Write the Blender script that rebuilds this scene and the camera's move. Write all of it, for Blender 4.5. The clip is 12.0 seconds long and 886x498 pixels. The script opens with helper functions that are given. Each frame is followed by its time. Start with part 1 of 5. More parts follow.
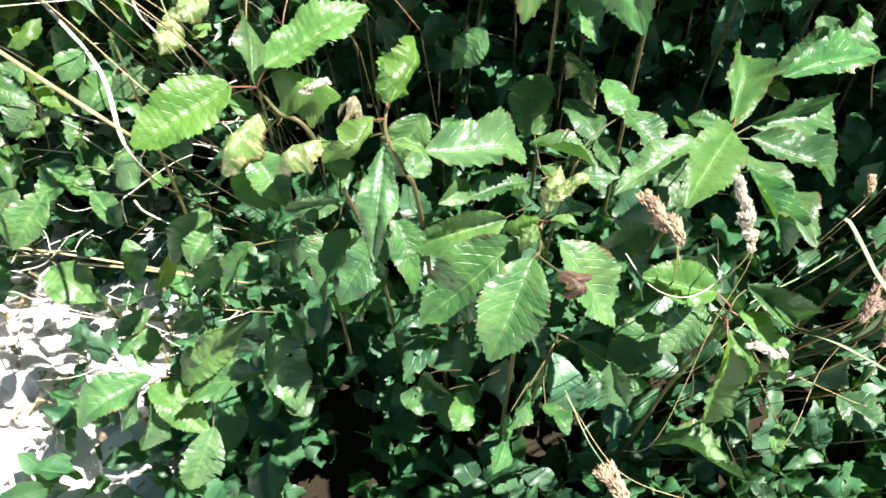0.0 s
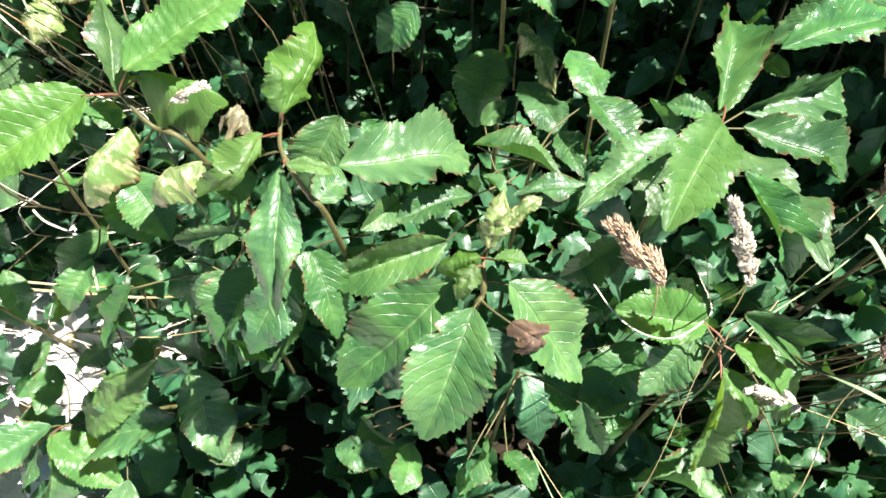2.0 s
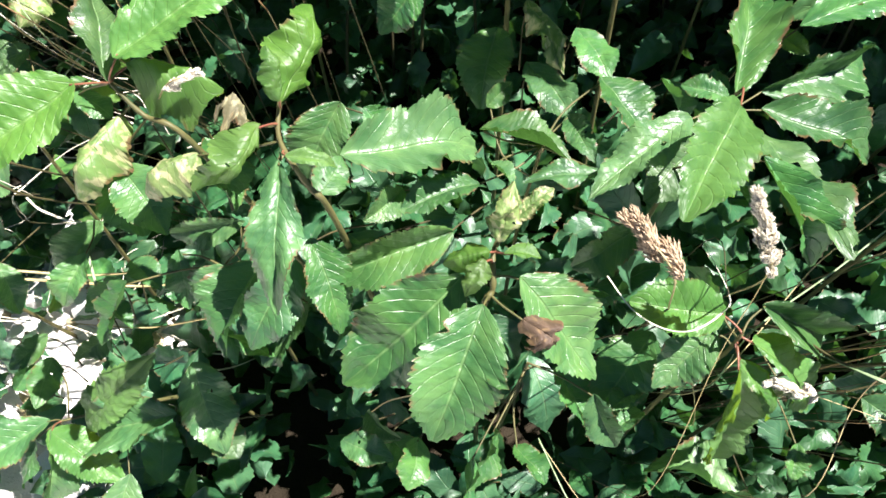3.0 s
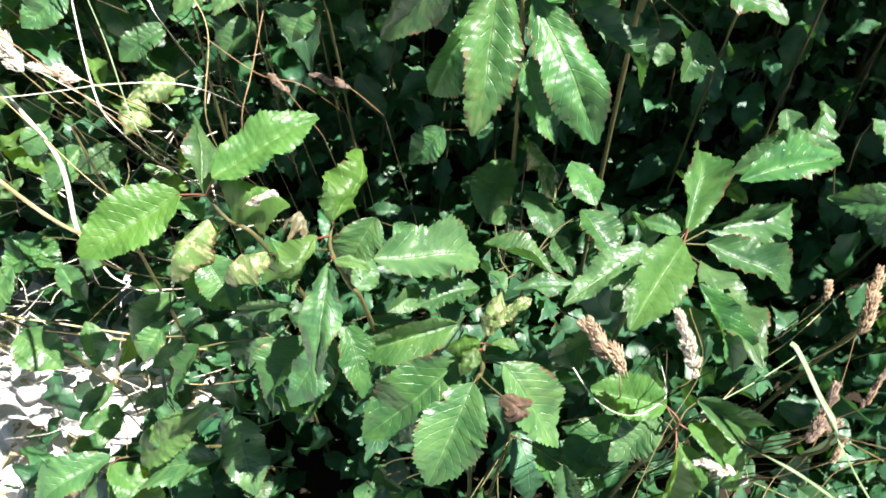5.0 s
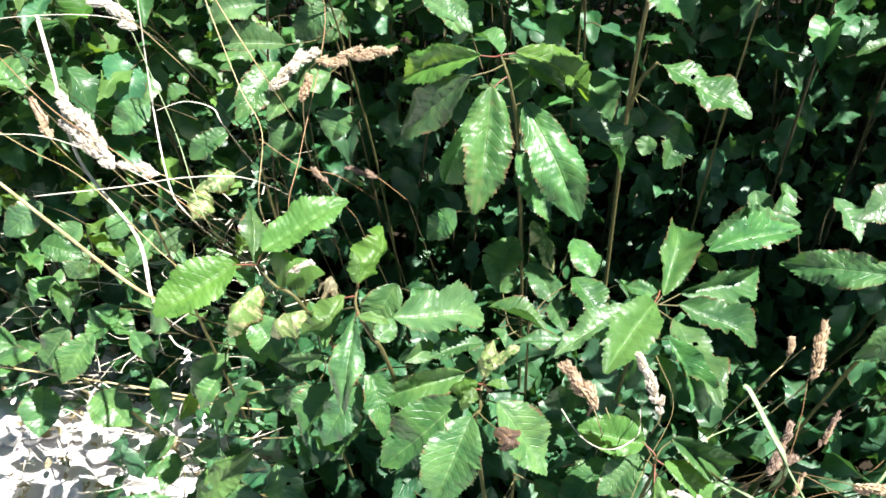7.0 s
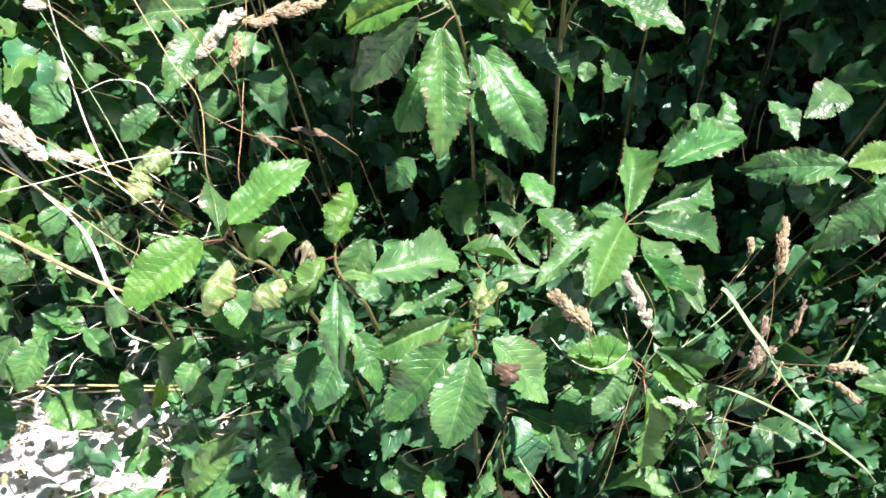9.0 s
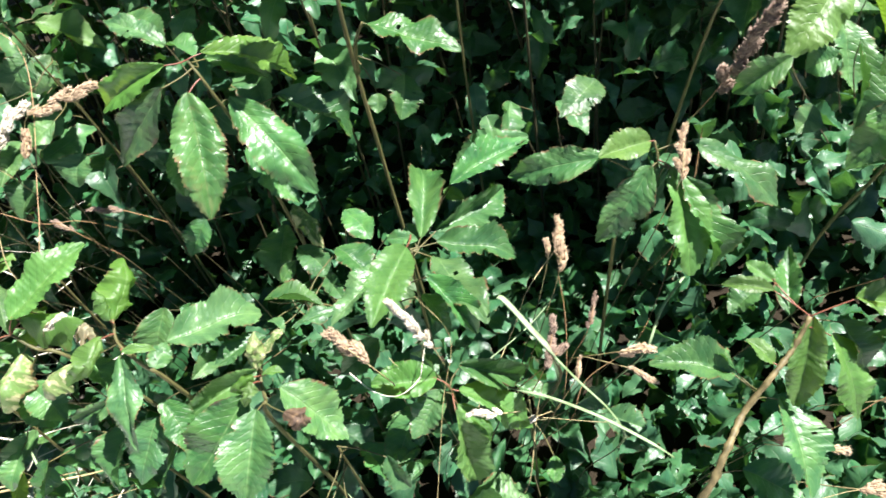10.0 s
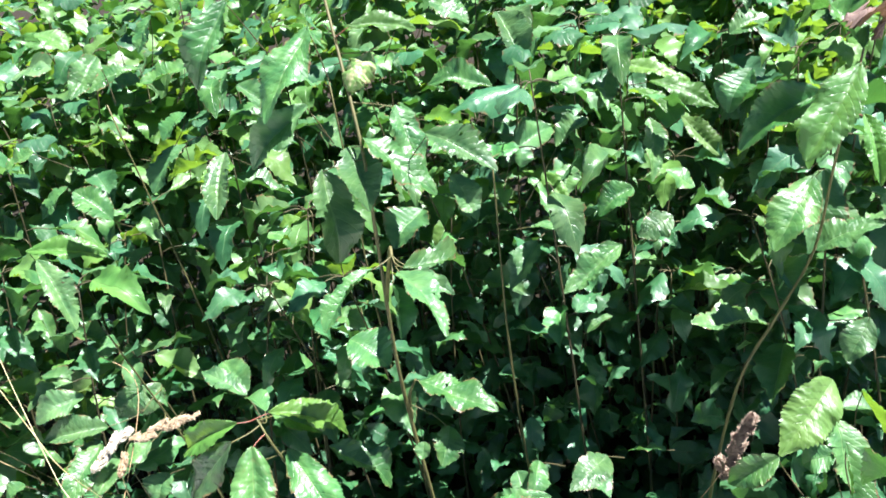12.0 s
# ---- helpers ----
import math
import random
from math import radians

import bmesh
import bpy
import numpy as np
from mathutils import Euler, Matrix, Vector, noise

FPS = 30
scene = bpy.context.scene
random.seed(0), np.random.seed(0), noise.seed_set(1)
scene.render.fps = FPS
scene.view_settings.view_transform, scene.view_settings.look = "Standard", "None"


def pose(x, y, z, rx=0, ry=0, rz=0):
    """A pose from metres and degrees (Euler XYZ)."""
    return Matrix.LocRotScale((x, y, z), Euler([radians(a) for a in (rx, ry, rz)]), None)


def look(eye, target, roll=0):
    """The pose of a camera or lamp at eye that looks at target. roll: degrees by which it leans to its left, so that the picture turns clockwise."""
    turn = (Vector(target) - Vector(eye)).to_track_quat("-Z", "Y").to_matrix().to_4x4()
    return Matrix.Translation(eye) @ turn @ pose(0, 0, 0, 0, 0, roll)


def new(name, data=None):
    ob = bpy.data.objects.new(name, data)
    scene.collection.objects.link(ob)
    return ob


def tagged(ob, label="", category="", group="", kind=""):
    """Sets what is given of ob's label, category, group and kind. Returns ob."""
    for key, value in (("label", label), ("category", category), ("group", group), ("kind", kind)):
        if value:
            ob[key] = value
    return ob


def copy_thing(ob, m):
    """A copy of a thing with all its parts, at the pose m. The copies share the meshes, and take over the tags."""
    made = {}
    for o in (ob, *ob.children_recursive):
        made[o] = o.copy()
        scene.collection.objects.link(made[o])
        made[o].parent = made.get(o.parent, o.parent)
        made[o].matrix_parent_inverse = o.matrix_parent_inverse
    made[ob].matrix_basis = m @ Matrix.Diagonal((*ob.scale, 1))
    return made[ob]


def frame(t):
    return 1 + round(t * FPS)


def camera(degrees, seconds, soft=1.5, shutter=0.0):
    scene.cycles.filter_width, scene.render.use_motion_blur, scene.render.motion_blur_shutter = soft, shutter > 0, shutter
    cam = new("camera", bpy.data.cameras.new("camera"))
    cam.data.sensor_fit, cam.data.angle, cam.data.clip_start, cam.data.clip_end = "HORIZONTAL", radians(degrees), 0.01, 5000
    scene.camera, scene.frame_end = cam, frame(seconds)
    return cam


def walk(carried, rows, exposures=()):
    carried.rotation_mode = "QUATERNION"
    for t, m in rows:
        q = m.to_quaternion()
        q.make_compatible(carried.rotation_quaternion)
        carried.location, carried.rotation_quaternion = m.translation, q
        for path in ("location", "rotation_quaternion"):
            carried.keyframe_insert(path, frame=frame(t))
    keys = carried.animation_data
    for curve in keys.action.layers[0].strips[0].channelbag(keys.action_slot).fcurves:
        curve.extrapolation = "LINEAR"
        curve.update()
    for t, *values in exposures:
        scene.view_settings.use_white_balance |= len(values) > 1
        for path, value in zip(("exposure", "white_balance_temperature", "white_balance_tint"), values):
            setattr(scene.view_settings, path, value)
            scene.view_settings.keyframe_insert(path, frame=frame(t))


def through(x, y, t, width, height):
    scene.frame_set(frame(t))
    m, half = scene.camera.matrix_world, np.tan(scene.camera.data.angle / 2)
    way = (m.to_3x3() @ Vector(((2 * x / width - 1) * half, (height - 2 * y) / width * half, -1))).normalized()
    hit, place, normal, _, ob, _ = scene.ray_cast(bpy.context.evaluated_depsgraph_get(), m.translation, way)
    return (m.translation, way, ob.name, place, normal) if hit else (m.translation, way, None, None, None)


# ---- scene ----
cam = camera(58.0, 12.0, soft=1.6, shutter=0.15)
PATH = [
    (0, (-0.028, 0.007, 1.329), (0.025, 1.3, -0.195), 0.7),
    (0.5, (0.014, 0.066, 1.266), (0.084, 1.324, -0.287), 0.2),
    (1, (0.015, 0.105, 1.243), (0.075, 1.319, -0.345), -1.4),
    (1.5, (0.007, 0.121, 1.252), (0.049, 1.338, -0.334), -0.7),
    (2, (0.029, 0.159, 1.255), (0.109, 1.349, -0.35), -0.6),
    (2.5, (0.03, 0.185, 1.242), (0.1, 1.336, -0.392), -1.2),
    (4.5, (0.006, 0.17, 1.322), (0.099, 1.296, -0.328), -1.7),
    (5, (0.03, 0.088, 1.396), (0.068, 1.386, -0.125), 1.0),
    (5.5, (0.048, 0.009, 1.46), (-0.068, 1.432, 0.06), -0.6),
    (6, (0.063, -0.041, 1.5), (-0.132, 1.49, 0.227), -1.0),
    (6.5, (0.093, -0.045, 1.489), (-0.07, 1.457, 0.178), -0.3),
    (7, (0.079, -0.042, 1.489), (-0.011, 1.421, 0.129), -3.1),
    (9, (0.003, -0.039, 1.486), (0.131, 1.326, 0.03), -4.6),
    (9.5, (0.058, -0.042, 1.473), (0.285, 1.309, 0.016), -7.4),
    (10, (0.229, -0.089, 1.485), (0.422, 1.303, 0.062), -12.9),
    (10.5, (0.341, -0.132, 1.48), (0.543, 1.281, 0.079), -16.4),
    (11, (0.369, -0.154, 1.546), (0.538, 1.391, 0.287), -17.0),
    (11.5, (0.363, -0.176, 1.616), (0.453, 1.549, 0.608), -13.8),
    (12, (0.351, -0.174, 1.659), (0.467, 1.638, 0.819), -11.4),
]
EXPOSURES = [(0.0, 1.86, 6400, 18), (1.5, 1.86, 6400, 18), (2.5, 1.76, 6350, 18), (4.5, 1.68, 6300, 18), (5.2, 1.66, 6300, 18), (6.5, 1.78, 6300, 18), (9.0, 1.78, 6250, 18), (10.4, 1.80, 6150, 17), (11.5, 2.12, 5950, 17), (12.0, 2.14, 5950, 17)]
walk(cam, [(t, look(eye, target, roll)) for t, eye, target, roll in PATH], exposures=EXPOSURES)

# ---- light ----
SUN_TO = Vector((0.447, -0.079, 0.891)).normalized()
world = bpy.data.worlds.new("world")
scene.world = world
world.use_nodes = True
wn, wl = world.node_tree.nodes, world.node_tree.links
sky = wn.new("ShaderNodeTexSky")
sky.sky_type = "NISHITA"
sky.sun_disc = False
sky.air_density = 0.36
sky.dust_density = 0.0
sky.sun_elevation = math.asin(SUN_TO.z)
sky.sun_rotation = math.atan2(SUN_TO.x, SUN_TO.y)
wl.new(sky.outputs[0], wn["Background"].inputs["Color"])
wn["Background"].inputs["Strength"].default_value = 0.05

sun_data = bpy.data.lights.new("sun", "SUN")
sun_data.energy = 5.0
sun_data.angle = radians(0.55)
sun_data.color = (1.0, 0.96, 0.89)
sun = new("sun", sun_data)
sun.matrix_world = look(SUN_TO * 20, (0, 0, 0))


# ---- materials ----
def node_material(name):
    m = bpy.data.materials.new(name)
    m.use_nodes = True
    nt = m.node_tree
    nt.nodes.clear()
    return m, nt, nt.nodes, nt.links


class Graph:
    """Short hand for wiring a node material."""

    def __init__(self, name):
        self.m, self.nt, self.n, self.l = node_material(name)

    def put(self, socket, value):
        if isinstance(value, bpy.types.NodeSocket):
            self.l.new(value, socket)
        else:
            socket.default_value = value

    def math(self, op, a, b=0.0, c=0.0):
        node = self.n.new("ShaderNodeMath")
        node.operation = op
        for s, v in zip(node.inputs, (a, b, c)):
            self.put(s, v)
        return node.outputs[0]

    def mix(self, fac, a, b, blend="MIX"):
        node = self.n.new("ShaderNodeMix")
        node.data_type, node.blend_type = "RGBA", blend
        self.put(node.inputs["Factor"], fac)
        self.put(node.inputs[6], a)
        self.put(node.inputs[7], b)
        return node.outputs[2]

    def noise(self, vec, scale, detail=3.0, rough=0.55):
        node = self.n.new("ShaderNodeTexNoise")
        self.put(node.inputs["Vector"], vec)
        self.put(node.inputs["Scale"], scale)
        self.put(node.inputs["Detail"], detail)
        self.put(node.inputs["Roughness"], rough)
        return node.outputs["Fac"]

    def step(self, value, low, high, a=0.0, b=1.0):
        node = self.n.new("ShaderNodeMapRange")
        node.interpolation_type = "SMOOTHSTEP"
        for k, v in (("Value", value), ("From Min", low), ("From Max", high), ("To Min", a), ("To Max", b)):
            self.put(node.inputs[k], v)
        return node.outputs[0]

    def vec(self, x, y, z):
        node = self.n.new("ShaderNodeCombineXYZ")
        for s, v in zip(node.inputs, (x, y, z)):
            self.put(s, v)
        return node.outputs[0]

    def bump(self, height, strength, distance):
        node = self.n.new("ShaderNodeBump")
        self.put(node.inputs["Height"], height)
        self.put(node.inputs["Strength"], strength)
        self.put(node.inputs["Distance"], distance)
        return node.outputs[0]

    def finish(self, color, rough, normal=None, spec=0.5, glow_through=0.0, through_color=None):
        p = self.n.new("ShaderNodeBsdfPrincipled")
        self.put(p.inputs["Base Color"], color)
        self.put(p.inputs["Roughness"], rough)
        self.put(p.inputs["Specular IOR Level"], spec)
        if normal is not None:
            self.put(p.inputs["Normal"], normal)
        out = self.n.new("ShaderNodeOutputMaterial")
        shader = p.outputs[0]
        if glow_through:
            t = self.n.new("ShaderNodeBsdfTranslucent")
            self.put(t.inputs["Color"], through_color)
            mixer = self.n.new("ShaderNodeMixShader")
            self.put(mixer.inputs[0], glow_through)
            self.l.new(p.outputs[0], mixer.inputs[1])
            self.l.new(t.outputs[0], mixer.inputs[2])
            shader = mixer.outputs[0]
        self.l.new(shader, out.inputs["Surface"])
        return self.m


VEINS = 9.5      # pairs of side veins on a leaf
SLANT = 0.24      # how far a side vein runs towards the tip, in leaf lengths


def leaf_material(name, dark, light, vein, through, brown=0.15, spots=0.0, rough=0.36, lucent=0.26, bleach=0.0):
    g = Graph(name)
    uv = g.n.new("ShaderNodeUVMap")
    sep = g.n.new("ShaderNodeSeparateXYZ")
    g.l.new(uv.outputs[0], sep.inputs[0])
    u = sep.outputs[0]
    av = g.math("MULTIPLY", g.math("ABSOLUTE", g.math("SUBTRACT", sep.outputs[1], 0.5)), 2.0)
    info = g.n.new("ShaderNodeObjectInfo")
    geo = g.n.new("ShaderNodeNewGeometry")
    seed = g.math("FRACT", g.math("ADD", info.outputs["Random"], geo.outputs["Random Per Island"]))
    place = g.vec(g.math("MULTIPLY", u, 2.2), sep.outputs[1], g.math("MULTIPLY", seed, 37.0))
    patch = g.noise(place, 2.2, 4.0)
    grain = g.noise(place, 46.0, 3.0)
    run = g.math("MULTIPLY", av, g.math("ADD", 0.62, g.math("MULTIPLY", av, 0.42)))
    phase = g.math("FRACT", g.math("MULTIPLY", g.math("SUBTRACT", u, g.math("MULTIPLY", run, SLANT)), VEINS))
    ridge = g.math("MULTIPLY", g.math("ABSOLUTE", g.math("SUBTRACT", phase, 0.5)), 2.0)
    side = g.step(ridge, 0.82, 1.0)
    rib = g.step(av, 0.055, 0.015)
    veins = g.math("MAXIMUM", g.math("MULTIPLY", side, 0.5), rib)
    blade = g.mix(g.step(patch, 0.28, 0.72), dark, light)
    shift = g.n.new("ShaderNodeHueSaturation")
    g.put(shift.inputs["Hue"], g.math("ADD", 0.478, g.math("MULTIPLY", seed, 0.036)))
    g.put(shift.inputs["Saturation"], g.math("ADD", 0.88, g.math("MULTIPLY", g.math("FRACT", g.math("MULTIPLY", seed, 7.3)), 0.2)))
    g.put(shift.inputs["Value"], g.math("ADD", 0.72, g.math("MULTIPLY", g.math("FRACT", g.math("MULTIPLY", seed, 13.7)), 0.56)))
    g.put(shift.inputs["Color"], blade)
    blade = shift.outputs[0]
    blade = g.mix(g.step(grain, 0.35, 0.75, 0.0, 0.28), blade, light)
    blade = g.mix(g.math("MULTIPLY", veins, 0.42), blade, vein)
    if bleach:
        blade = g.mix(g.step(g.noise(place, 3.8, 5.0), 0.50, 0.58, 0.0, bleach), blade, (0.50, 0.47, 0.25, 1))
    edge = g.step(g.math("ADD", av, g.math("MULTIPLY", g.noise(place, 7.0, 4.0), 0.42)), 1.17 - 0.1 * brown, 1.27 - 0.1 * brown)
    patchy = g.step(g.noise(place, 1.7, 2.0), 0.62 - 0.25 * min(brown, 1.0), 0.72 - 0.25 * min(brown, 1.0))
    blade = g.mix(g.math("MULTIPLY", g.math("MULTIPLY", edge, patchy), min(1.0, 0.5 + brown)), blade, (0.145, 0.088, 0.042, 1))
    if spots:
        spot = g.step(g.noise(place, 4.5, 5.0), 0.52, 0.70, 0.0, spots)
        blade = g.mix(spot, blade, (0.32, 0.21, 0.10, 1))
    pit = g.step(g.noise(place, 26.0, 1.0), 0.74, 0.78, 0.0, 0.6)
    blade = g.mix(pit, blade, (0.12, 0.075, 0.02, 1))
    blister = g.noise(place, 17.0, 2.0)
    gloss_patch = g.noise(place, 6.0, 3.0)
    lift = g.math("ADD", g.math("SUBTRACT", 1.0, veins), g.math("ADD", g.math("MULTIPLY", grain, 0.07), g.math("MULTIPLY", blister, 0.5)))
    normal = g.bump(lift, 0.6, 0.0012)
    gloss = g.math("ADD", rough, g.math("ADD", g.math("MULTIPLY", patch, 0.12), g.math("MULTIPLY", gloss_patch, 0.16)))
    through_color = g.mix(g.math("MULTIPLY", veins, 0.5), through, dark)
    return g.finish(blade, gloss, normal, 0.5, lucent, through_color)


M_MATURE = leaf_material("leaf_mature", (0.030, 0.108, 0.036, 1), (0.074, 0.182, 0.048, 1), (0.18, 0.31, 0.11, 1), (0.13, 0.36, 0.04, 1), 0.6, 0.0, 0.24, 0.16)
M_YOUNG = leaf_material("leaf_young", (0.050, 0.148, 0.026, 1), (0.092, 0.210, 0.040, 1), (0.19, 0.33, 0.09, 1), (0.30, 0.52, 0.03, 1), 0.30, 0.0, 0.28, 0.28)
M_PALE = leaf_material("leaf_pale", (0.085, 0.19, 0.045, 1), (0.19, 0.30, 0.09, 1), (0.34, 0.40, 0.18, 1), (0.30, 0.46, 0.07, 1), 0.9, 0.15, 0.30, 0.28, 0.8)
M_SPOTTED = leaf_material("leaf_spotted", (0.042, 0.122, 0.036, 1), (0.088, 0.190, 0.050, 1), (0.16, 0.25, 0.08, 1), (0.18, 0.36, 0.03, 1), 0.7, 0.22, 0.24, 0.18)
M_SMALL = leaf_material("leaf_small", (0.022, 0.090, 0.040, 1), (0.048, 0.146, 0.056, 1), (0.13, 0.23, 0.09, 1), (0.13, 0.36, 0.04, 1), 0.45, 0.0, 0.24, 0.16)
M_WITHERED = leaf_material("leaf_withered", (0.13, 0.12, 0.06, 1), (0.30, 0.27, 0.16, 1), (0.30, 0.33, 0.18, 1), (0.30, 0.32, 0.09, 1), 1.0, 0.5, 0.5, 0.2, 0.5)
M_LITTER = leaf_material("leaf_litter", (0.30, 0.25, 0.14, 1), (0.45, 0.38, 0.23, 1), (0.5, 0.43, 0.28, 1), (0.4, 0.34, 0.15, 1), 1.0, 0.5, 0.6, 0.15, 0.5)
M_BROWNED = leaf_material("leaf_browned", (0.07, 0.048, 0.03, 1), (0.16, 0.105, 0.07, 1), (0.24, 0.16, 0.09, 1), (0.20, 0.10, 0.03, 1), 1.0, 0.6, 0.5, 0.12)
LOOKS = {"mature": M_MATURE, "young": M_YOUNG, "pale": M_PALE, "spotted": M_SPOTTED, "small": M_SMALL}


def stem_material(name, low, high, rough=0.55, stripes=60.0):
    g = Graph(name)
    coord = g.n.new("ShaderNodeTexCoord")
    info = g.n.new("ShaderNodeObjectInfo")
    stretch = g.n.new("ShaderNodeMapping")
    g.l.new(coord.outputs["Object"], stretch.inputs[0])
    stretch.inputs["Scale"].default_value = (1.0, 1.0, 0.25)
    a = g.noise(stretch.outputs[0], stripes, 4.0)
    b = g.noise(coord.outputs["Object"], 420.0, 2.0)
    mixed = g.mix(g.step(g.math("ADD", a, g.math("MULTIPLY", info.outputs["Random"], 0.2)), 0.35, 0.75), low, high)
    mixed = g.mix(g.step(b, 0.58, 0.72, 0.0, 0.35), mixed, (0.09, 0.06, 0.03, 1))
    return g.finish(mixed, rough, g.bump(b, 0.4, 0.0004), 0.4)


M_STEM = stem_material("stem_green_brown", (0.070, 0.075, 0.024, 1), (0.125, 0.115, 0.040, 1))
M_BARK = stem_material("stem_bark", (0.034, 0.032, 0.013, 1), (0.080, 0.070, 0.026, 1), 0.7)
M_TWIG = stem_material("twig_olive", (0.075, 0.062, 0.022, 1), (0.19, 0.155, 0.065, 1), 0.6, 110.0)
M_PETIOLE = stem_material("petiole_red", (0.15, 0.045, 0.032, 1), (0.22, 0.095, 0.05, 1), 0.4)
M_STRAW = stem_material("straw", (0.30, 0.24, 0.10, 1), (0.48, 0.40, 0.20, 1), 0.5)
M_DRY = stem_material("dry_blade", (0.62, 0.57, 0.43, 1), (0.78, 0.74, 0.60, 1), 0.6)
M_BROWN = stem_material("brown_straw", (0.24, 0.14, 0.06, 1), (0.36, 0.23, 0.11, 1), 0.55)
M_GRASS = stem_material("grass_green", (0.13, 0.20, 0.07, 1), (0.26, 0.36, 0.19, 1), 0.45)
M_HEAD_PALE = stem_material("seed_pale", (0.56, 0.50, 0.38, 1), (0.76, 0.71, 0.57, 1), 0.8, 160.0)
M_HEAD_GOLD = stem_material("seed_golden", (0.30, 0.21, 0.12, 1), (0.52, 0.40, 0.26, 1), 0.8, 160.0)
M_HEAD_GREY = stem_material("seed_grey", (0.20, 0.14, 0.10, 1), (0.34, 0.26, 0.19, 1), 0.85, 160.0)
STRAWS = {"straw": M_STRAW, "dry": M_DRY, "brown": M_BROWN, "green": M_GRASS}
HEADS = {"pale": M_HEAD_PALE, "golden": M_HEAD_GOLD, "grey": M_HEAD_GREY, "straw": M_HEAD_GOLD}


def stone_material(name, low, high):
    g = Graph(name)
    coord = g.n.new("ShaderNodeTexCoord")
    info = g.n.new("ShaderNodeObjectInfo")
    geo = g.n.new("ShaderNodeNewGeometry")
    seed = g.math("FRACT", g.math("ADD", info.outputs["Random"], geo.outputs["Random Per Island"]))
    a = g.noise(coord.outputs["Object"], 24.0, 5.0)
    b = g.noise(coord.outputs["Object"], 190.0, 3.0)
    base = g.mix(g.step(g.math("ADD", a, g.math("MULTIPLY", seed, 0.25)), 0.4, 0.8), low, high)
    base = g.mix(g.step(b, 0.58, 0.78, 0.0, 0.3), base, (0.42, 0.38, 0.31, 1))
    return g.finish(base, 0.9, g.bump(g.math("ADD", a, b), 0.5, 0.002), 0.25)


M_STONE = stone_material("limestone", (0.72, 0.70, 0.65, 1), (0.84, 0.82, 0.78, 1))


def ground_material():
    g = Graph("soil_and_gravel")
    coord = g.n.new("ShaderNodeTexCoord")
    p = coord.outputs["Object"]
    sep = g.n.new("ShaderNodeSeparateXYZ")
    g.l.new(p, sep.inputs[0])
    big = g.noise(p, 5.0, 4.0)
    mid = g.noise(p, 34.0, 4.0)
    fine = g.noise(p, 260.0, 3.0)
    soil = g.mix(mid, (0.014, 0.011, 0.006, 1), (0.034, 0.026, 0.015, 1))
    gravel = g.mix(g.step(mid, 0.3, 0.7), (0.66, 0.64, 0.60, 1), (0.82, 0.80, 0.76, 1))
    gravel = g.mix(g.step(fine, 0.58, 0.75, 0.0, 0.35), gravel, (0.36, 0.33, 0.27, 1))
    # a gravel track widens beside the thicket, the soil lies under it; the unseen front stretch is added and bounces
    # fill light
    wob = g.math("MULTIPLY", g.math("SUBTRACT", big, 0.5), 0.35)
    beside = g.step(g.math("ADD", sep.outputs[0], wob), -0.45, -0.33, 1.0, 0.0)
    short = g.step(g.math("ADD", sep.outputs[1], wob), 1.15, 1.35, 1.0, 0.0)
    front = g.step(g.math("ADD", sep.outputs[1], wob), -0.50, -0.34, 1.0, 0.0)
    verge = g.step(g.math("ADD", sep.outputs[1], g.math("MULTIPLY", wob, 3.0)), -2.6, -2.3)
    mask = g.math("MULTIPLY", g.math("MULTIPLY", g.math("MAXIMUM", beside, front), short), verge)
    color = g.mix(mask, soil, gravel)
    return g.finish(color, 0.95, g.bump(g.math("ADD", mid, fine), 0.7, 0.006), 0.2)


M_GROUND = ground_material()


# ---- shapes ----
def mesh_from(name, verts, faces, material, uvs=None, smooth=True):
    me = bpy.data.meshes.new(name)
    me.from_pydata([tuple(v) for v in verts], [], [tuple(f) for f in faces])
    me.materials.append(material)
    if uvs is not None:
        layer = me.uv_layers.new(name="UVMap")
        loops = np.empty(len(me.loops), dtype=np.int32)
        me.loops.foreach_get("vertex_index", loops)
        layer.data.foreach_set("uv", np.asarray(uvs, dtype=np.float32)[loops].ravel())
    if smooth:
        me.polygons.foreach_set("use_smooth", [True] * len(me.polygons))
    me.update()
    return me


